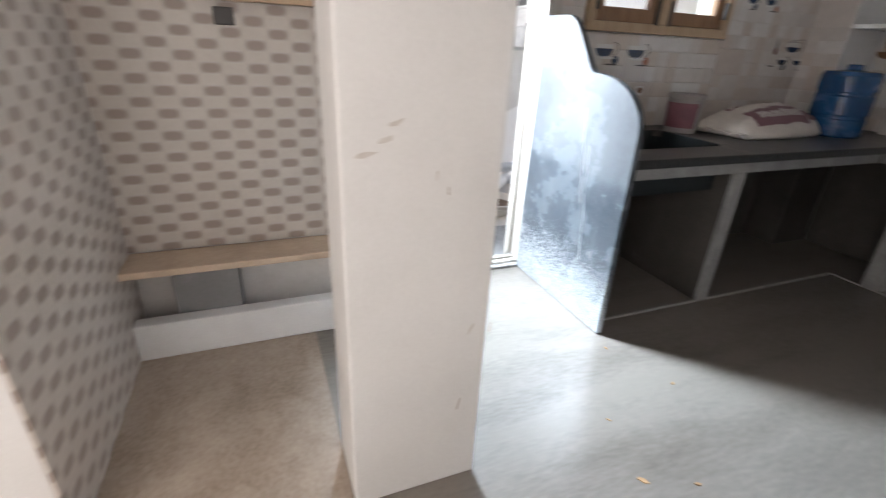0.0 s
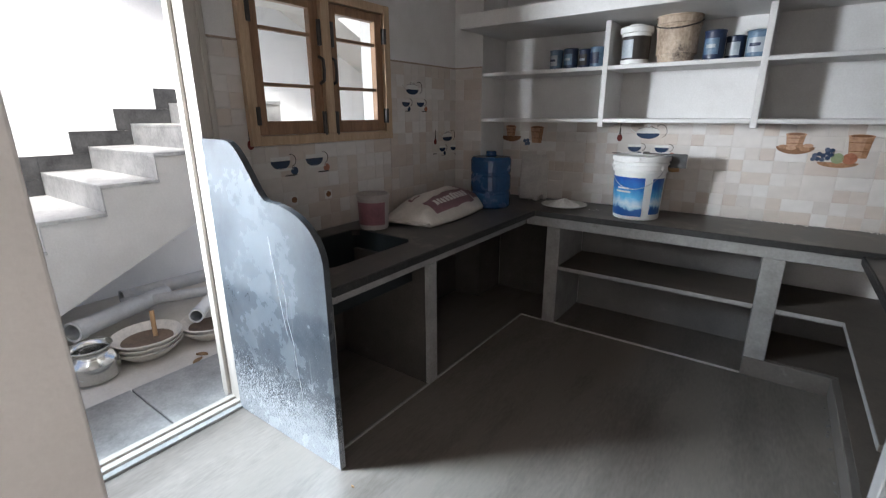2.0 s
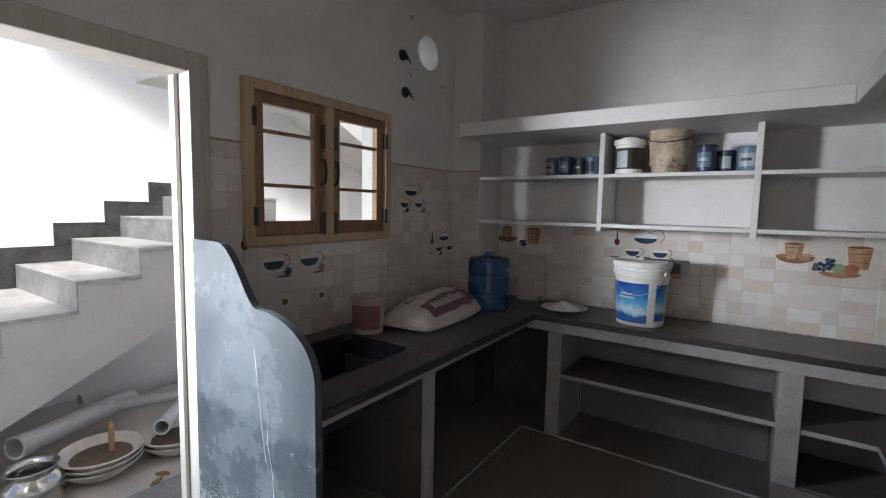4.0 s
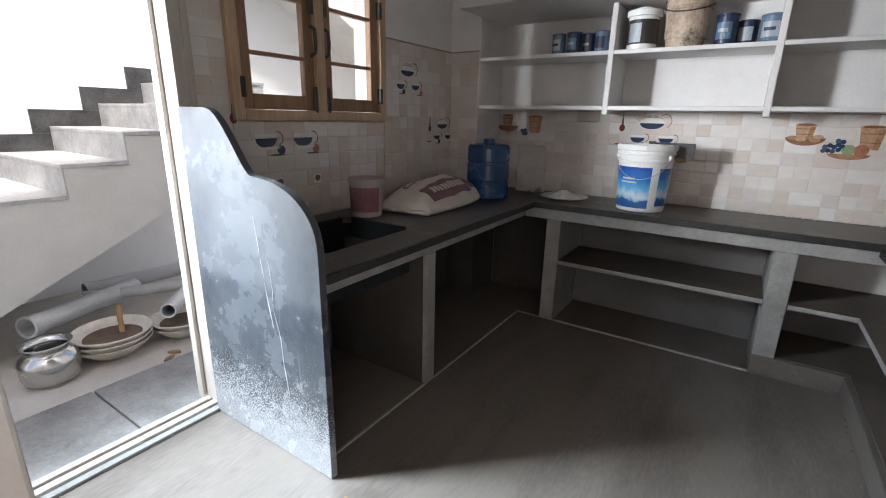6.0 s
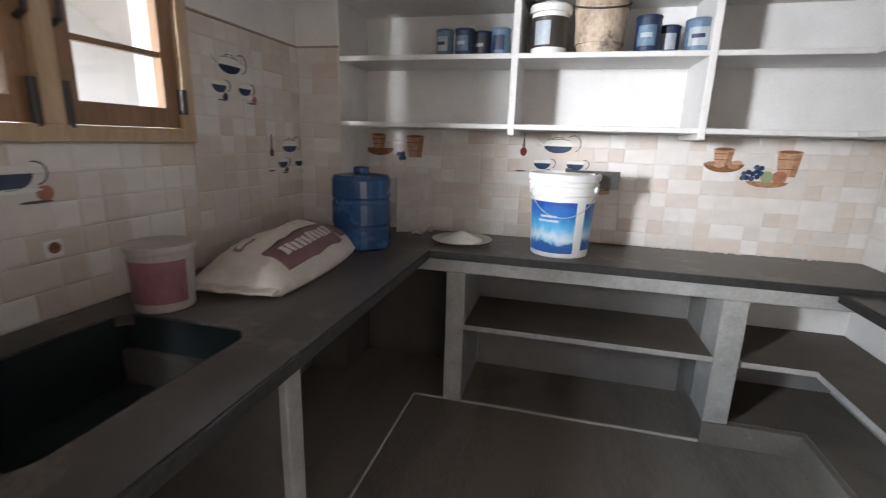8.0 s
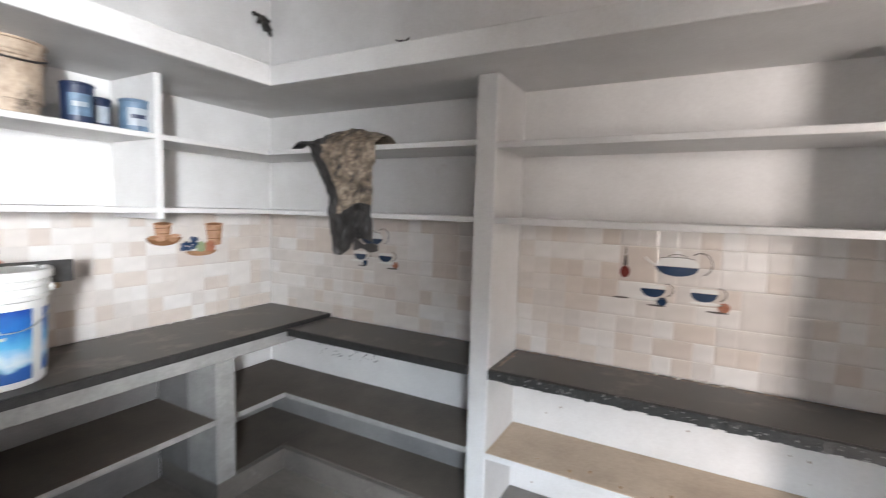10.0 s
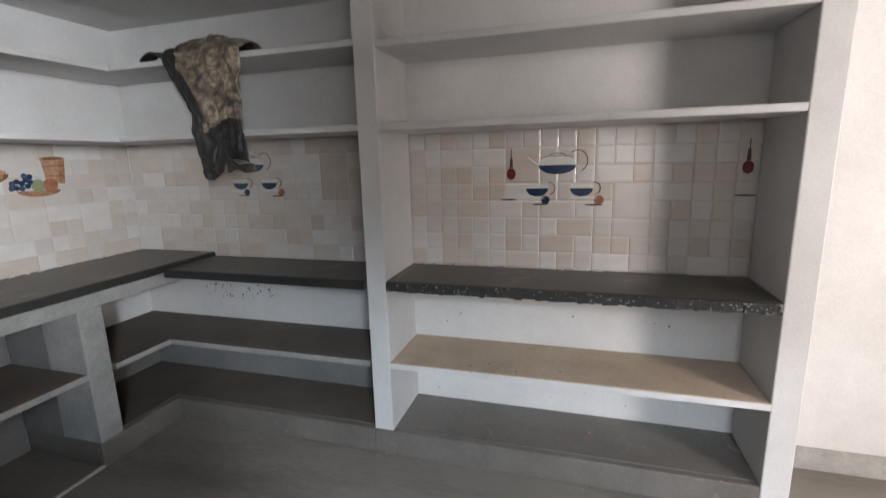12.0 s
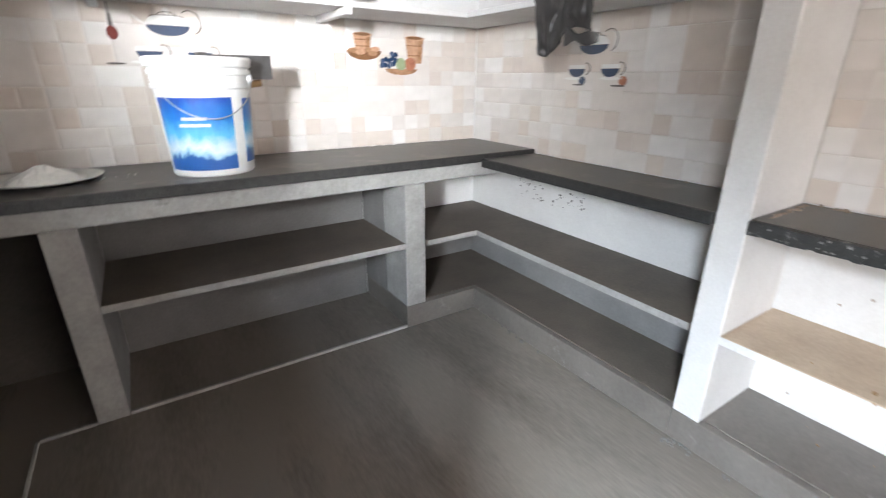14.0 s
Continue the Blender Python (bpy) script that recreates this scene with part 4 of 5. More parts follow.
part("printed_band", patch(-0.74, 0.46, -0.80, -0.26, 0.003), M["purple"], bagm, "purple band with pale lettering", smooth=True)
part("printed_band", patch(0.50, 0.85, -0.75, 0.1, 0.003), M["purple"], bagm, smooth=True)
for i in range(10):
    part("lettering", patch(-0.60 + 0.1 * i, -0.535 + 0.1 * i, -0.62, -0.42, 0.006), M["print_white"], bagm)
part("emblem", patch(-0.74, -0.50, 0.12, 0.30, 0.003), M["purple"], bagm)
part("emblem", patch(-0.71, -0.53, 0.16, 0.26, 0.006), M["bag"], bagm)
part("seam", grown(bmesh.new(), lambda u, v: (Vector((-0.41 - 0.05 * u, -0.17 + 0.34 * v, 0.03 + 0.004 * math.sin(20 * v))), Vector((-0.41 - 0.05 * u, -0.17 + 0.34 * v, 0.022 + 0.004 * math.sin(20 * v)))), 2, 16), M["bag"], bagm)

jg = tagged(empty("water_jug", (0.455, -0.735, CT)), "translucent blue plastic water jug", "jug")
part("body", lathe(bmesh.new(), [(0, 0), (0.138, 0), (0.148, 0.012), (0.148, 0.10), (0.143, 0.108), (0.143, 0.122), (0.148, 0.13), (0.148, 0.23), (0.143, 0.238), (0.143, 0.252), (0.148, 0.26), (0.148, 0.345), (0.136, 0.366), (0.05, 0.374), (0.035, 0.38)], n=32), M["blue_jug"], jg)
part("cap", lathe(bmesh.new(), [(0.034, 0.374), (0.038, 0.375), (0.038, 0.402), (0.032, 0.406), (0, 0.406)], n=20), M["blue_jug"], jg)

pl = tagged(empty("plate", (0.925, -0.445, CT)), "pale plate heaped with white putty powder", "plate")
part("dish", lathe(bmesh.new(), [(0, 0.002), (0.10, 0.002), (0.165, 0.016), (0.168, 0.019), (0.164, 0.02), (0.10, 0.008), (0, 0.008)], n=36), M["plate"], pl)
bm = bmesh.new()
rng = random.Random(3)
N = 20
lathe(bm, [(0.0, 0.058), (0.02, 0.055), (0.045, 0.042), (0.075, 0.026), (0.105, 0.012), (0.12, 0.0085)], n=N)
for v in bm.verts:
    if v.co.z > 0.01:
        v.co += Vector((rng.uniform(-1, 1), rng.uniform(-1, 1), rng.uniform(-0.7, 0.7))) * 0.006
part("powder", bm, M["powder"], pl, "heap of white powder")

bd = part("spare_tile", boxes((-0.11, 0.11, -0.004, 0.004, 0, 0.36), bevel=0.002), M["spare"])
bd.matrix_world = pose(0.60, -0.30, CT + 0.002, -15, 0, 20)
tagged(bd, "pale grey spare tile leaning on the tiled corner", "tile")
rag = tagged(part("paper_scrap", grown(bmesh.new(), lambda u, v: (Vector((0.11 * u, 0.07 * v, 0.012 + 0.05 * u * u * (1 - v) + 0.01 * math.sin(9 * u))), Vector((0.11 * u, 0.07 * v, 0.008 + 0.05 * u * u * (1 - v) + 0.01 * math.sin(9 * u)))), 10, 8), M["print_white"]), "crumpled white paper scrap on worktop", "paper")
rag.matrix_world = pose(0.62, -0.42, CT + 0.002, 0, 0, 15)

# plastering trowel lying across the bucket's rim
tr_ = tagged(empty("trowel", (1.448, -0.47, CT + 0.408)), "steel plastering trowel lying across the bucket rim", "trowel")
part("tang", boxes((0.0, 0.26, -0.006, 0.006, 0.0, 0.011), (0.0, 0.035, -0.02, 0.02, 0.0005, 0.018), bevel=0.002), M["iron"], tr_, "black iron tang")
part("blade", boxes((0.145, 0.262, -0.012, -0.0085, -0.075, 0.012), bevel=0.001), M["steel_dull"], tr_, "dull steel blade")
part("handle", tube(bmesh.new(), [(0.15, 0.012, -0.085), (0.18, 0.012, -0.093), (0.22, 0.012, -0.088)], 0.013, 10), M["stick"], tr_, "brown wooden handle")

# loose strips lying on the shelf
for i, (x, y, ln, rz) in enumerate(((2.24, -0.44, 0.16, 8), (2.40, -0.42, 0.2, -5), (2.56, -0.45, 0.15, 12))):
    o = part("trowel_strip", boxes((-ln / 2, ln / 2, -0.018, 0.018, 0, 0.006), bevel=0.002), M["iron"])
    o.matrix_world = pose(x, y, SZ, 0, 0, rz)
    tagged(o, "thin dark metal strip lying on shelf", "strip", group="strips on the shelf")


# crusted sheet hanging over the east shelf
def sheet(u, v, v0, v1):
    s = v0 + (v1 - v0) * v
    left = -0.80 - 0.25 * min(1, s / 0.62) - 0.04 * s
    right = -1.30 - 0.02 * math.sin(3.1 * s) - 0.03 * s
    y = left + (right - left) * u
    w = noise.noise(Vector((u * 3.2, s * 3.4, 0.7)))
    w2 = noise.noise(Vector((u * 8.5, s * 9, 3.1)))
    if s < 0.24:
        k = s / 0.24
        x, z = 2.80 - 0.21 * k, 1.815 + 0.075 * math.sin(math.pi * min(1, k * 1.05)) * (0.55 + 0.5 * math.sin(math.pi * u)) + 0.012
    else:
        k = (s - 0.24) / 0.76
        x, z = 2.588 - 0.03 * math.sin(2.6 * k) - 0.012, 1.822 - (0.54 - 0.08 * u + 0.025 * math.sin(7 * u)) * k
    w3 = noise.noise(Vector((u * 17, s * 19, 5.3)))
    x -= 0.03 * abs(w) + 0.018 * abs(w2) + 0.008 * w3
    z += 0.012 * w2 if s < 0.24 else 0
    p = Vector((x, y + 0.012 * w2 * min(1, 4 * s), z))
    return p, p + Vector((0.004, 0, -0.003))


cl = tagged(empty("plastic_sheet"), "crusted black and tan sheet hanging over shelf", "sheet")
part("upper_length", grown(bmesh.new(), lambda u, v: sheet(0.2 + 0.02 * math.sin(11 * v) + (0.8 - 0.02 * math.sin(11 * v)) * u, v, 0, 0.72), 34, 60), M["cloth"], cl, smooth=True)
part("dark_side", grown(bmesh.new(), lambda u, v: sheet((0.1995 + 0.02 * math.sin(11 * v)) * u, v, 0, 0.72), 14, 60), M["cloth_dark"], cl, "black crumpled side", smooth=True)
part("dark_end", grown(bmesh.new(), lambda u, v: sheet(u, v, 0.7205, 1), 44, 26), M["cloth_dark"], cl, "plain dark lower end", smooth=True)
part("corner_flap", grown(bmesh.new(), lambda u, v: (Vector((2.62 + 0.08 * u, -0.735 - 0.13 * v, 1.818 + 0.03 * math.sin(math.pi * v) + 0.012 * u + 0.004)), Vector((2.62 + 0.08 * u, -0.735 - 0.13 * v, 1.812 + 0.03 * math.sin(math.pi * v) + 0.012 * u))), 8, 8), M["cloth_dark"], cl, smooth=True)

part("torn_tail", grown(bmesh.new(), lambda u, v: (Vector((2.548 - 0.02 * math.sin(3 * u), -1.22 - 0.15 * u, 1.36 - 0.03 * u - 0.05 * v * (1 - 0.5 * u) + 0.008 * math.sin(9 * u + 4 * v))), Vector((2.552 - 0.02 * math.sin(3 * u), -1.22 - 0.15 * u, 1.36 - 0.03 * u - 0.05 * v * (1 - 0.5 * u) + 0.008 * math.sin(9 * u + 4 * v)))), 12, 6), M["cloth_dark"], cl, smooth=True)

# loose wires and the vent sleeve
vt = tagged(empty("vent_sleeve"), "round vent hole lined with white plastic sleeve", "vent")
part("sleeve", lathe(bmesh.new(), [(0.1245, -0.232), (0.1245, 0.012), (0.117, 0.012), (0.117, -0.232), (0.1245, -0.232)], (0, -0.91, 2.67), n=36, matrix=Matrix.Rotation(radians(90), 4, "Y")), M["plastic_white"], vt)


def loose_wire(place, ends, words, r=0.0035):
    ob = tagged(empty("loose_wire", place), words, "wire", group="loose wires")
    for e in ends:
        part("strand", tube(bmesh.new(), [(0, 0, 0), (e[0] * 0.3, e[1] * 0.3, e[2] * 0.1 + 0.01), (e[0] * 0.8, e[1] * 0.7, e[2] * 0.6), e], r, 8), M["iron"], ob)
    return ob


loose_wire((2.364, -2.955, 2.165), ((-0.012, 0.004, -0.09), (-0.014, -0.01, -0.1)), "pair of dark wires hanging from loft lip")
loose_wire((0.004, -1.195, 2.60), ((0.04, 0.01, -0.06), (0.05, 0.03, -0.08), (0.03, 0.0, -0.03)), "dark wire ends poking out of wall")
loose_wire((0.004, -1.165, 2.37), ((0.04, 0.01, -0.06), (0.05, 0.03, -0.08), (0.03, 0.0, -0.03)), "dark wire ends poking out of wall")
for p in ((0.001, -1.195, 2.58), (0.001, -1.165, 2.345)):
    o = part("wire_box", lathe(bmesh.new(), [(0, 0), (0.036, 0), (0.034, 0.012), (0, 0.014)], n=20, matrix=Matrix.Rotation(radians(90), 4, "Y")), M["black_print"])
    o.location = p
    tagged(o, "small round black wire box on wall", "wire box", group="wire boxes")
loose_wire((2.88, YB - 0.003, 2.68), ((-0.06, -0.05, -0.05), (-0.02, -0.06, -0.09), (-0.08, -0.03, 0.0), (0.03, -0.05, -0.07), (0.0, -0.07, -0.03), (0.04, -0.04, -0.10)), "clump of dark wires hanging from wall", 0.012)
loose_wire((2.395, -1.60, 2.166), ((-0.02, 0.03, 0.012), (-0.02, -0.03, 0.012)), "short dark wire stub on the loft")

# ---- things under the stair ----
pt = tagged(empty("water_pot", (-1.05, -2.95, -0.06)), "round polished steel water pot", "pot")
part("body", lathe(bmesh.new(), [(0, 0), (0.10, 0), (0.125, 0.015), (0.137, 0.05), (0.138, 0.125), (0.130, 0.15), (0.100, 0.172), (0.092, 0.18), (0.092, 0.2), (0.116, 0.222), (0.121, 0.227), (0.116, 0.23), (0.087, 0.203), (0.087, 0.18), (0.125, 0.145), (0.131, 0.12), (0.13, 0.045), (0, 0.018)], n=40), M["steel"], pt, smooth=True)
for x, y, n_, r in ((-1.12, -2.62, 3, 0.21), (-1.05, -2.22, 2, 0.20)):
    for k in range(n_):
        o = tagged(empty("mortar_pan", (x + 0.01 * k, y, -0.06 + 0.035 * k)), "shallow cement-crusted mortar pan in a stack", "pan", group="stacked mortar pans")
        part("dish", lathe(bmesh.new(), [(0, 0), (r * 0.55, 0), (r * 0.9, 0.06), (r, 0.085), (r * 1.04, 0.09), (r * 1.0, 0.095), (r * 0.88, 0.07), (r * 0.5, 0.012), (0, 0.012)], n=32), M["mortar_pan"], o)
        if k == n_ - 1:
            part("mortar", lathe(bmesh.new(), [(0, 0.042), (r * 0.4, 0.038), (r * 0.74, 0.05)], n=24), M["mortar"], o, "dried brown mortar")


def pipe(a, b_, r, words):
    ob = tagged(empty("pvc_pipe"), words, "pipe", group="pipes under the stair")
    a, b_ = Vector(a), Vector(b_)
    m = (b_ - a).to_track_quat("Z", "Y").to_matrix().to_4x4()
    ln = (b_ - a).length
    part("barrel", lathe(bmesh.new(), [(r, 0), (r, ln), (r * 0.86, ln), (r * 0.86, 0), (r, 0)], a, n=24, matrix=m), M["pvc"], ob, smooth=False)
    part("collar", lathe(bmesh.new(), [(r * 1.001, ln - 0.07), (r * 1.1, ln - 0.068), (r * 1.1, ln), (r * 1.001, ln), (r * 1.001, ln - 0.07)], a, n=24, matrix=m), M["pvc"], ob)


pipe((-1.75, -1.7, 0.06), (-1.0, -2.33, 0.145), 0.045, "grey plastic pipe lying across mortar pans")
pipe((-1.78, -2.2, 0.1), (-1.34, -2.95, 0.17), 0.062, "wide grey plastic pipe lying under stair")
pipe((-1.45, -1.75, 0.09), (-1.72, -2.54, 0.13), 0.04, "pale grey plastic pipe lying under the stair")
pipe((-1.98, -1.5, 0.08), (-1.95, -2.46, 0.1), 0.055, "dusty grey plastic pipe along the yard wall")
sk_ = tagged(empty("wooden_stick"), "short brown wooden stick in a pan", "stick")
part("shaft", tube(bmesh.new(), [(-1.12, -2.56, 0.05), (-1.15, -2.55, 0.12), (-1.17, -2.54, 0.22)], 0.016, 8), M["stick"], sk_)
for i, (x, y) in enumerate(((-0.80, -2.42), (-0.74, -2.48))):
    o = part("dry_leaf", grown(bmesh.new(), lambda u, v: (Vector((0.08 * (u - 0.5), 0.035 * (v - 0.5) * math.sin(math.pi * min(0.98, max(0.02, u))), 0.006 + 0.012 * (2 * v - 1) ** 2)), Vector((0.08 * (u - 0.5), 0.035 * (v - 0.5) * math.sin(math.pi * min(0.98, max(0.02, u))), 0.003 + 0.012 * (2 * v - 1) ** 2))), 8, 4), M["stick"])
    o.matrix_world = pose(x, y, -0.06, 0, 0, 40 + 70 * i)
    tagged(o, "curled dry brown leaf on yard floor", "leaf", group="dry leaves")

# ---- litter on the kitchen floor and dirt spots on the walls ----
for i, (x, y, sz) in enumerate(((1.55, -3.02, 0.02), (1.22, -2.55, 0.012), (0.93, -2.66, 0.01), (1.62, -2.86, 0.012), (2.42, -3.62, 0.018), (1.30, -2.95, 0.009))):
    o = part("litter_chip", prism(bmesh.new(), [(-sz, -sz * 0.2), (sz * 0.3, -sz * 0.45), (sz, 0), (sz * 0.2, sz * 0.4), (-sz * 0.7, sz * 0.3)], "z", 0.0, 0.004), M["stick"])
    o.matrix_world = pose(x, y, 0.0, 0, 0, 37 + 71 * i)
    tagged(o, "tiny dry brown chip on cement floor", "litter", group="chips on the floor")
rng = random.Random(11)
for nm, n_, x0, y0, y1, z0, z1 in (("mould_spots", 90, XB - 0.0075, -1.1, -0.62, 0.58, 0.77), ("wall_dirt", 12, XB - 0.0025, -3.3, -2.0, 0.14, 0.36), ("wall_dirt", 10, XB - 0.0025, -3.35, -2.0, 0.5, 0.76)):
    bm = bmesh.new()
    for i in range(n_):
        y, z, r = rng.uniform(y0, y1), rng.uniform(z0, z1), rng.uniform(0.002, 0.006)
        prism(bm, [(y + r * rng.uniform(0.6, 1.3) * math.cos(a), z + r * rng.uniform(0.6, 1.3) * math.sin(a)) for a in (0, 1.05, 2.1, 3.14, 4.2, 5.25)], "x", x0 - 0.0012, x0)
    tagged(part(nm, bm, M["mould"] if nm == "mould_spots" else M["scuff"]), "dark dirt spots on white shelf wall", "stain", kind="stuff")


def crumbs(name, words, mat, rows):
    """Loose dirt strewn along lines: each row gives two ends, the spread, a count and the largest size."""
    bm = bmesh.new()
    for (xa, ya), (xb, yb_), z, spread, n_, big in rows:
        for i in range(n_):
            k = rng.random()
            sz = big * rng.uniform(0.25, 1) ** 2
            x, y = xa + (xb - xa) * k + rng.gauss(0, spread), ya + (yb_ - ya) * k + rng.gauss(0, spread)
            prism(bm, [(x + sz * rng.uniform(0.5, 1.2) * math.cos(a), y + sz * rng.uniform(0.5, 1.2) * math.sin(a)) for a in (0.2, 1.4, 2.7, 3.9, 5.2)], "z", z, z + sz * rng.uniform(0.3, 0.9))
    return tagged(part(name, bm, mat), words, "dirt", kind="stuff")


crumbs("dirt_crumbs", "brown dirt crumbs along back of granite shelf", M["scuff"], [((XB - 0.03, -3.38), (XB - 0.03, -1.96), 0.83, 0.007, 150, 0.009), ((XF + 0.12, -3.383), (XB - 0.02, -3.383), 0.83, 0.004, 30, 0.008),
                                                                                   ((XF + 0.05, -1.95), (XB - 0.02, -1.95), 0.83, 0.004, 40, 0.009), ((XB - 0.03, -1.82), (XB - 0.03, -0.8), 0.828, 0.006, 60, 0.007)])
crumbs("cement_crumbs", "grey cement crumbs along foot of plinth", M["plaster"], [((XF - 0.012, -3.4), (XF - 0.012, -0.75), 0.0, 0.006, 130, 0.008), ((2.2, KY - 0.01), (2.58, KY - 0.01), 0.0, 0.005, 25, 0.007), ((XF - 0.03, -1.95), (XF - 0.03, -1.8), 0.0, 0.010, 24, 0.008)])
crumbs("shelf_crumbs", "dark crumbs on brown dusty shelf", M["stick"], [((XF + 0.04, -3.3), (XF + 0.04, -2.0), 0.457, 0.02, 14, 0.009), ((XF + 0.1, -3.3), (XB - 0.05, -2.0), 0.121, 0.05, 14, 0.008)])
crumbs("putty_crumbs", "white putty crumbs on black worktops", M["powder"], [((1.9, -0.21), (2.8, -0.21), CT, 0.008, 60, 0.006), ((1.05, -0.5), (1.2, -0.45), CT, 0.03, 16, 0.005), ((XB - 0.018, -2.82), (XB - 0.018, -2.55), 0.831, 0.006, 45, 0.009)])

# ---- printed pictures on the tiles ----
WALLS = {"west": (Matrix(((0, 0, 1, 0.0095), (1, 0, 0, 0), (0, 1, 0, 0), (0, 0, 0, 1))), wall_west),
         "north": (Matrix(((1, 0, 0, 0), (0, 0, -1, YB - 0.0095), (0, 1, 0, 0), (0, 0, 0, 1))), wall_north),
         "east": (Matrix(((0, 0, -1, XB - 0.0095), (-1, 0, 0, 0), (0, 1, 0, 0), (0, 0, 0, 1))), wall_east)}


def flat(points, z=0.0):
    """A thin printed shape in the wall's own plane."""
    bm = bmesh.new()
    return prism(bm, points, "z", z - 0.0006, z + 0.0012)


def ellipse(cx, cy, rx, ry, a0=0, a1=360, n=22):
    return [(cx + rx * math.cos(radians(a0 + (a1 - a0) * i / n)), cy + ry * math.sin(radians(a0 + (a1 - a0) * i / n))) for i in range(n + (a1 - a0 < 360))]


def ring_line(bm, pts, w=0.004):
    return tube(bm, [(x, y, 0.001) for x, y in pts], w / 2, 6)


def print_on(wall, u, v, words, pieces, name="tile_picture"):
    m, _ = WALLS[wall]
    ob = new(name)
    uu = -u if wall == "east" else u
    ob.matrix_world = m @ Matrix.Translation((uu, v, 0))
    tagged(ob, words, "tile picture", group="pictures on the tiles")
    for nm, bm, mat in pieces:
        part(nm, bm, M[mat], ob)
    return ob


def cup(cx, cy, s=1.0):
    return [("cup_band", flat(ellipse(cx, cy, 0.048 * s, 0.036 * s, 180, 360)), "blue_glaze"),
            ("cup_rim", flat([(cx - 0.049 * s, cy + 0.0015), (cx + 0.049 * s, cy + 0.0015), (cx + 0.047 * s, cy + 0.018 * s), (cx - 0.047 * s, cy + 0.018 * s)]), "white_glaze"),
            ("cup_handle", ring_line(bmesh.new(), ellipse(cx + 0.052 * s, cy, 0.026 * s, 0.026 * s, -80, 100, 10)), "line_glaze")]


def kettle(cx, cy, s=1.0):
    return [("kettle_band", flat(ellipse(cx, cy - 0.004 * s, 0.080 * s, 0.040 * s, 180, 360)), "blue_glaze"),
            ("kettle_shoulder", flat(ellipse(cx, cy - 0.0025 * s, 0.082 * s, 0.042 * s, 0, 180)), "white_glaze"),
            ("kettle_lid", ring_line(bmesh.new(), ellipse(cx, cy + 0.036 * s, 0.034 * s, 0.012 * s, 0, 180, 10), 0.003), "line_glaze"),
            ("kettle_line", ring_line(bmesh.new(), ellipse(cx, cy + 0.028 * s, 0.064 * s, 0.008 * s, 0, 180, 10), 0.003), "line_glaze"),
            ("kettle_knob", flat(ellipse(cx, cy + 0.052 * s, 0.013 * s, 0.012 * s)), "white_glaze"),
            ("kettle_handle", ring_line(bmesh.new(), ellipse(cx + 0.085 * s, cy + 0.012 * s, 0.042 * s, 0.046 * s, -70, 130, 14)), "line_glaze"),
            ("kettle_spout", ring_line(bmesh.new(), [(cx - 0.078 * s, cy - 0.004), (cx - 0.105 * s, cy + 0.012 * s), (cx - 0.125 * s, cy + 0.03 * s)], 0.008), "white_glaze")]


def spoon(cx, cy, s=1.0):
    return [("spoon_bowl", flat(ellipse(cx, cy - 0.035 * s, 0.02 * s, 0.026 * s)), "dark_red_glaze"),
            ("spoon_neck", flat([(cx - 0.008 * s, cy - 0.008), (cx + 0.008 * s, cy - 0.008), (cx + 0.005 * s, cy + 0.036 * s), (cx - 0.005 * s, cy + 0.036 * s)]), "line_glaze"),
            ("spoon_handle", ring_line(bmesh.new(), [(cx, cy + 0.035 * s), (cx, cy + 0.075 * s)], 0.004), "line_glaze")]


def saucer(cx, cy, s=1.0, fruit="red_glaze"):
    return [("saucer", flat(ellipse(cx - 0.005, cy + 0.014 * s, 0.06 * s, 0.007 * s)), "white_glaze"), ("fruit", flat(ellipse(cx + 0.058 * s, cy + 0.004 * s, 0.021 * s, 0.02 * s)), fruit),
            ("leafy_shade", flat(ellipse(cx + 0.035 * s, cy - 0.017 * s, 0.04 * s, 0.004 * s), 0.001), "line_glaze")]


def tea_set(u, v, wall, s=1.0, spoons=True):
    pieces = kettle(0, 0, s) + cup(-0.085 * s, -0.105 * s, s) + cup(0.105 * s, -0.105 * s, s)
    pieces += [(a, b_, c) for a, b_, c in saucer(-0.10 * s, -0.16 * s, 0.9 * s, "blue_glaze")] + saucer(0.12 * s, -0.16 * s, 1.0 * s)
    if spoons:
        pieces += spoon(-0.20 * s, -0.005, s) + [("knife", flat(ellipse(-0.21 * s, -0.155 * s, 0.035 * s, 0.004)), "line_glaze")]
    return print_on(wall, u, v, "printed blue and white tea set on tiles", pieces)


tea_set(-2.611, 1.302, "east")
print_on("east", -3.339, 1.31, "printed red spoon on tiles", spoon(0, 0) + [("knife", flat(ellipse(0, -0.145, 0.04, 0.004)), "line_glaze")])
tea_set(-1.03, 1.335, "east", 0.95, spoons=False)
tea_set(1.40, 1.385, "north", 0.95)
tea_set(-1.09, 1.685, "west", 0.85, spoons=False)
tea_set(-0.665, 1.345, "west", 0.8)
for y in (-2.21, -1.985):
    print_on("west", y, 1.275, "printed blue cup with fruit on tiles", cup(0, 0, 1.25) + saucer(0.02, -0.062, 1.1, "red_glaze" if y > -2.1 else "blue_glaze"))
print_on("west", -2.372, 1.40, "printed brown spoon on tiles", spoon(0, 0, 0.9))
for y in (-2.15, -1.905):
    print_on("west", y, 1.055, "small printed dark square on tiles", [("border", flat([(-0.026, -0.026), (0.026, -0.026), (0.026, 0.026), (-0.026, 0.026)]), "white_glaze"), ("berry", flat(ellipse(0.003, 0.002, 0.018, 0.017), 0.001), "brown_glaze")])


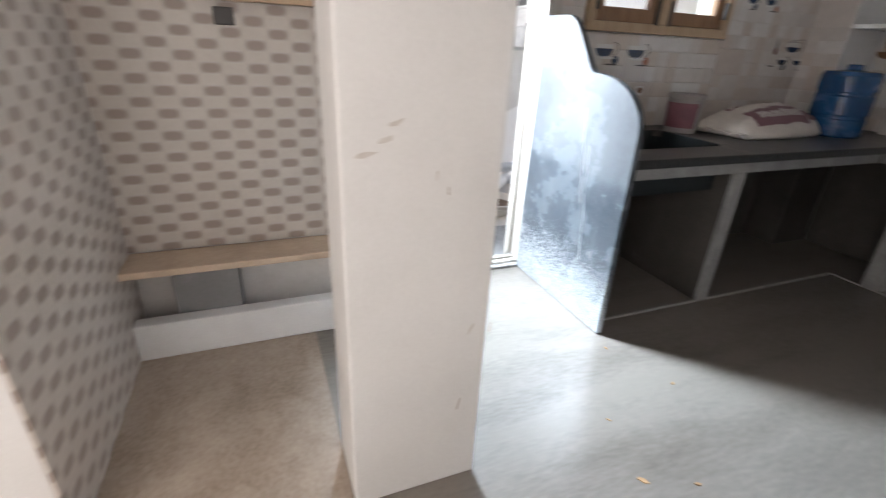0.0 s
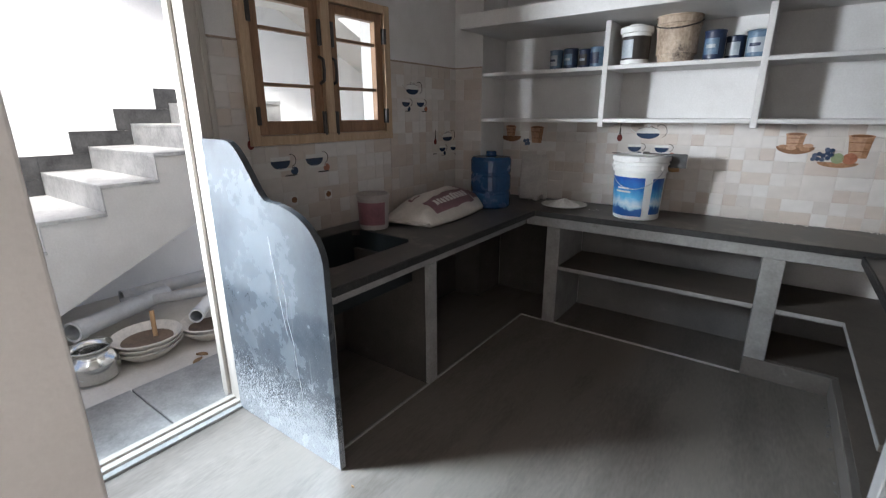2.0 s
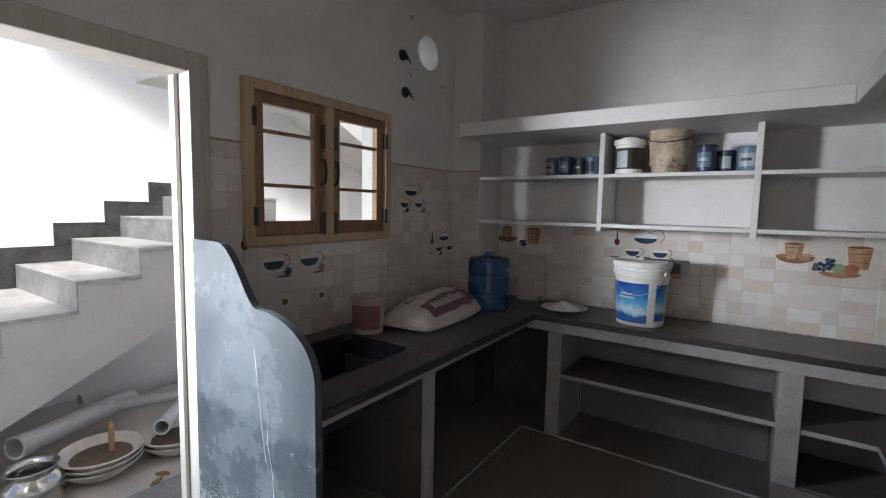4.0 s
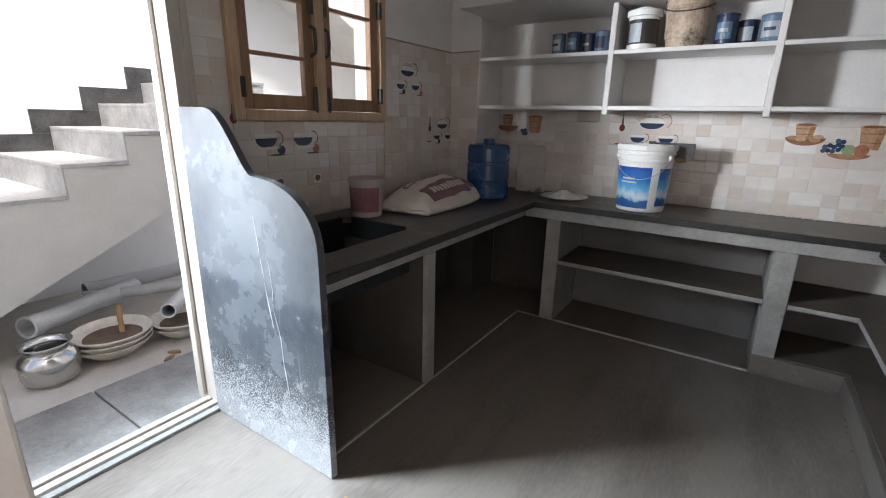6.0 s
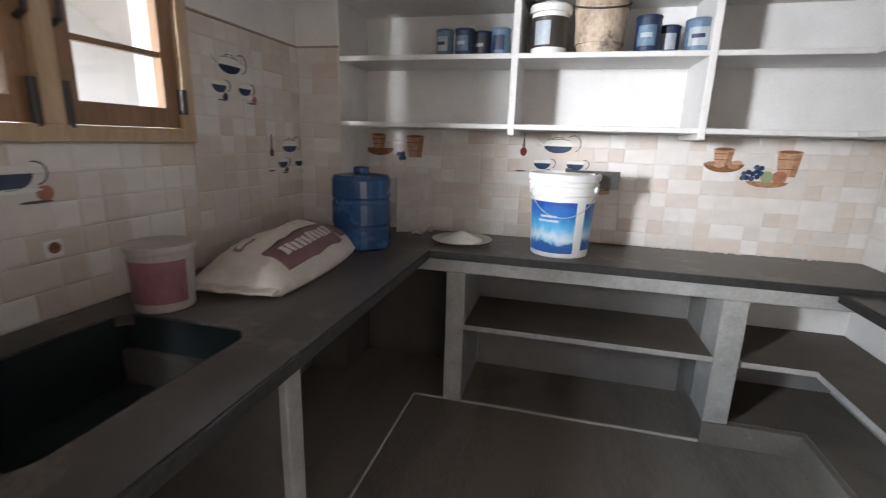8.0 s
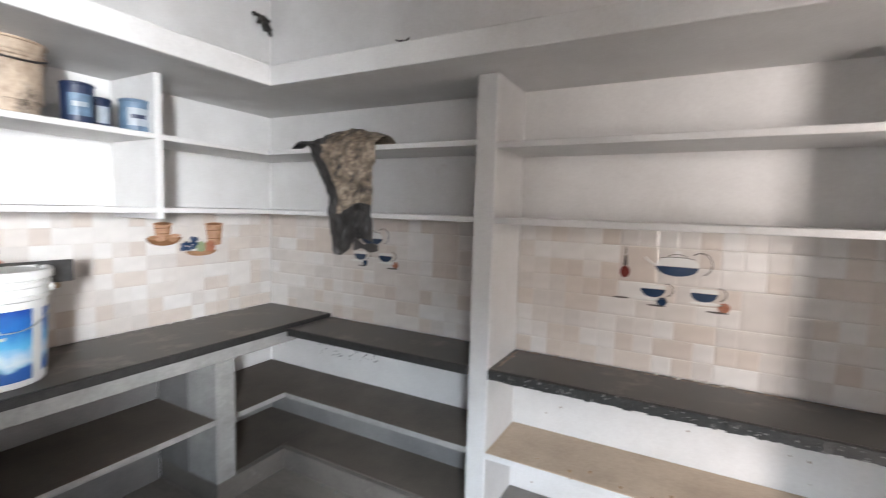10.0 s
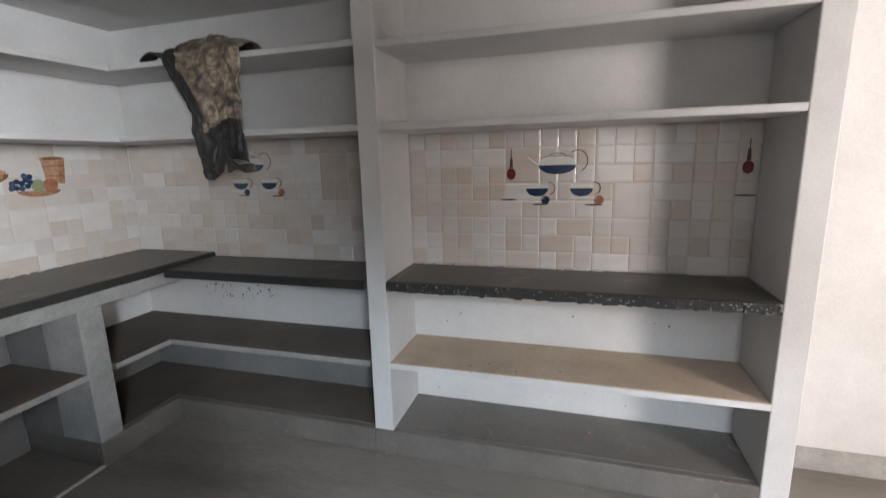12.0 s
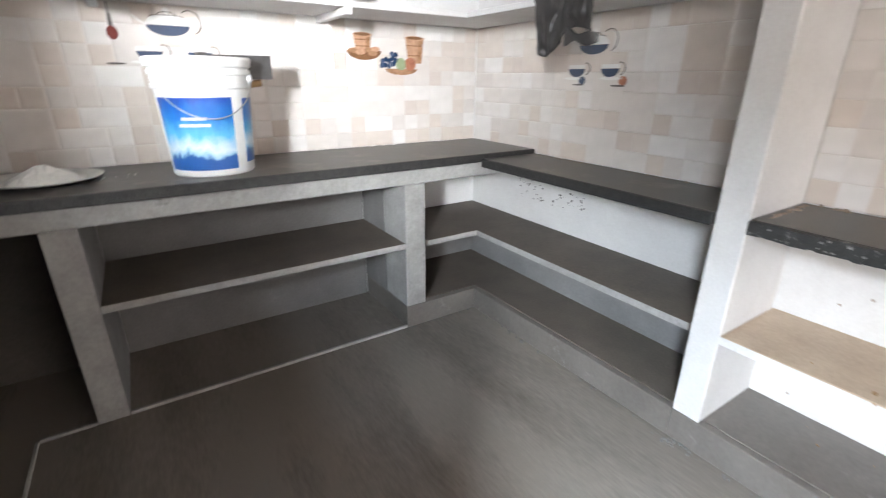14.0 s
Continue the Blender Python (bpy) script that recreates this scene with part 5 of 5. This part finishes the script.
def clay_pot(cx, y0, y1, w0, w1, z=0.0):
    """A printed clay pot: tapered body, rings, rim and a shaded side."""
    def half(k):
        return (w0 + (w1 - w0) * k) / 2
    out = [("pot", flat([(cx - half(0), y0), (cx + half(0), y0), (cx + half(1), y1), (cx - half(1), y1)], z), "orange_glaze"),
           ("pot_shade", flat([(cx + half(0) * 0.35, y0), (cx + half(0), y0), (cx + half(1), y1), (cx + half(1) * 0.45, y1)], z + 0.0008), "brown_orange_glaze"),
           ("pot_rim", flat(ellipse(cx, y1 + 0.001, w1 / 2 + 0.004, 0.012), z + 0.001), "orange_glaze"), ("pot_mouth", flat(ellipse(cx, y1 + 0.003, w1 / 2 - 0.006, 0.007), z + 0.0018), "brown_glaze")]
    for k in (0.3, 0.7):
        y = y0 + (y1 - y0) * k
        out.append(("pot_ring", flat([(cx - half(k), y), (cx + half(k), y), (cx + half(k), y + 0.004), (cx - half(k), y + 0.004)], z + 0.0012), "brown_glaze"))
    return out


def basket_set(u, v, wall):
    pot1 = clay_pot(-0.152, 0.0, 0.075, 0.075, 0.095) + [("bread_tray", flat(ellipse(-0.145, 0.005, 0.095, 0.045, 180, 360)), "brown_glaze")]
    pot1 += [("bread", flat(ellipse(-0.145 + dx, 0.004 + dy, 0.026, 0.012, n=12), 0.001 + 0.0003 * i), "orange_glaze" if i % 2 else "brown_orange_glaze") for i, (dx, dy) in enumerate(((-0.06, 0), (-0.02, -0.008), (0.025, 0.003), (0.06, 0.008), (0.045, -0.012)))]
    bowl = clay_pot(0.145, -0.05, 0.07, 0.08, 0.11) + [("fruit_tray", flat(ellipse(0.065, -0.078, 0.095, 0.03, 180, 360), 0.0005), "brown_orange_glaze")]
    bowl += [("grapes", flat(ellipse(0.0 + dx, -0.045 + dy, 0.013, 0.013, n=10), 0.001 + 0.0002 * i), "blue_glaze" if i % 3 else "grey_blue_glaze") for i, (dx, dy) in enumerate(((-0.045, 0.004), (-0.025, 0.012), (-0.03, -0.016), (-0.008, -0.02), (-0.006, 0.004), (0.012, 0.018), (-0.05, -0.018), (0.016, -0.01), (0.03, 0.034), (0.008, 0.038), (0.03, 0.008)))]
    bowl += [("apple", flat(ellipse(0.06, -0.055, 0.03, 0.03), 0.003), "green_glaze"), ("apple", flat(ellipse(0.115, -0.055, 0.034, 0.032), 0.003), "red_glaze")]
    return print_on(wall, u, v, "printed fruit basket and clay pots on tiles", pot1 + bowl)


basket_set(2.385, 1.315, "north")
print_on("north", 0.50, 1.34, "printed clay pot and fruit basket on tiles", clay_pot(0.06, -0.05, 0.07, 0.08, 0.11) + clay_pot(-0.175, 0.001, 0.075, 0.07, 0.09)
         + [("grapes", flat(ellipse(-0.03 + dx, -0.045 + dy, 0.015, 0.015, n=10), 0.001 + 0.0003 * i), "blue_glaze") for i, (dx, dy) in enumerate(((-0.015, 0.01), (0.012, 0.014), (0.0, -0.012), (0.02, -0.01)))]
         + [("bread_tray", flat(ellipse(-0.17, 0.0, 0.09, 0.045, 180, 360)), "brown_glaze")])


# ---- wall tiles ----
def tile_mesh(w, h, d=0.0085):
    """One tile: a soft-edged pillow on a narrow joint."""
    bm = bmesh.new()
    g = 0.0004
    rings = [((w / 2 - g, h / 2 - g), 0), ((w / 2 - g, h / 2 - g), d * 0.72), ((w / 2 - g - 0.003, h / 2 - g - 0.003), d * 0.91), ((w / 2 - g - 0.011, h / 2 - g - 0.011), d)]
    vs = [[bm.verts.new((sx * a, sy * b_, z)) for sx, sy in ((-1, -1), (1, -1), (1, 1), (-1, 1))] for (a, b_), z in rings]
    for p, q in zip(vs, vs[1:]):
        for i in range(4):
            bm.faces.new((p[i], p[(i + 1) % 4], q[(i + 1) % 4], q[i]))
    bm.faces.new(vs[-1])
    me = bpy.data.meshes.new("tile")
    bm.to_mesh(me)
    bm.free()
    me.materials.append(M["tile"])
    return me


def tile_field(matrix, parent, u0, u1, v0, v1, pitch=0.0785, seed=1, wide=0.3):
    """Single tiles, doubles and squares of four, fitted together row by row."""
    rng = random.Random(seed)
    nu, nv = max(1, round((u1 - u0) / pitch)), max(1, round((v1 - v0) / pitch))
    w, h = (u1 - u0) / nu, (v1 - v0) / nv
    sizes = {(a, b_): tile_mesh(a * w, b_ * h) for a, b_ in ((1, 1), (2, 1), (2, 2))}
    bed = part("grout", boxes((u0, u1, v0 + 0.001, v1 - 0.001, 0.0002, 0.0069)), M["grout"], parent)
    bed.matrix_local = matrix
    taken = set()
    for j in range(nv):
        for i in range(nu):
            if (i, j) in taken:
                continue
            a = 2 if i < nu - 1 and (i + 1, j) not in taken and rng.random() < wide else 1
            b_ = 2 if a == 2 and j < nv - 1 and rng.random() < 0.2 else 1
            taken.update((i + p, j + q) for p in range(a) for q in range(b_))
            ob = new("tile", sizes[a, b_])
            ob.parent = parent
            ob.matrix_local = matrix @ Matrix.Translation((u0 + (i + a / 2) * w, v0 + (j + b_ / 2) * h, 0.0005))


WEST = Matrix(((0, 0, 1, 0.0), (1, 0, 0, 0), (0, 1, 0, 0), (0, 0, 0, 1)))
NORTH = Matrix(((1, 0, 0, 0), (0, 0, -1, YB), (0, 1, 0, 0), (0, 0, 0, 1)))
EAST = Matrix(((0, 0, -1, XB), (-1, 0, 0, 0), (0, 1, 0, 0), (0, 0, 0, 1)))
PIER = Matrix(((1, 0, 0, 0), (0, 0, -1, YS), (0, 1, 0, 0), (0, 0, 0, 1)))
tile_field(WEST, wall_west, WY1 + 0.004, YS - 0.001, CT, 1.85)
tile_field(WEST, wall_west, WY0 + 0.002, WY1 + 0.002, CT, WZ0 - 0.003)
tile_field(WEST, wall_west, DY1 + 0.004, WY0 - 0.002, CT, 1.85)
tile_field(PIER, wall_pier, 0.009, 0.249, CT, 1.85)
tile_field(NORTH, wall_north, 0.252, XB - 0.011, CT, 1.456, seed=3)
tile_field(EAST, wall_east, 0.192, 1.830, 0.83, 1.456, seed=4)
tile_field(EAST, wall_east, 1.926, 3.380, 0.832, 1.453, seed=5, wide=0.12)
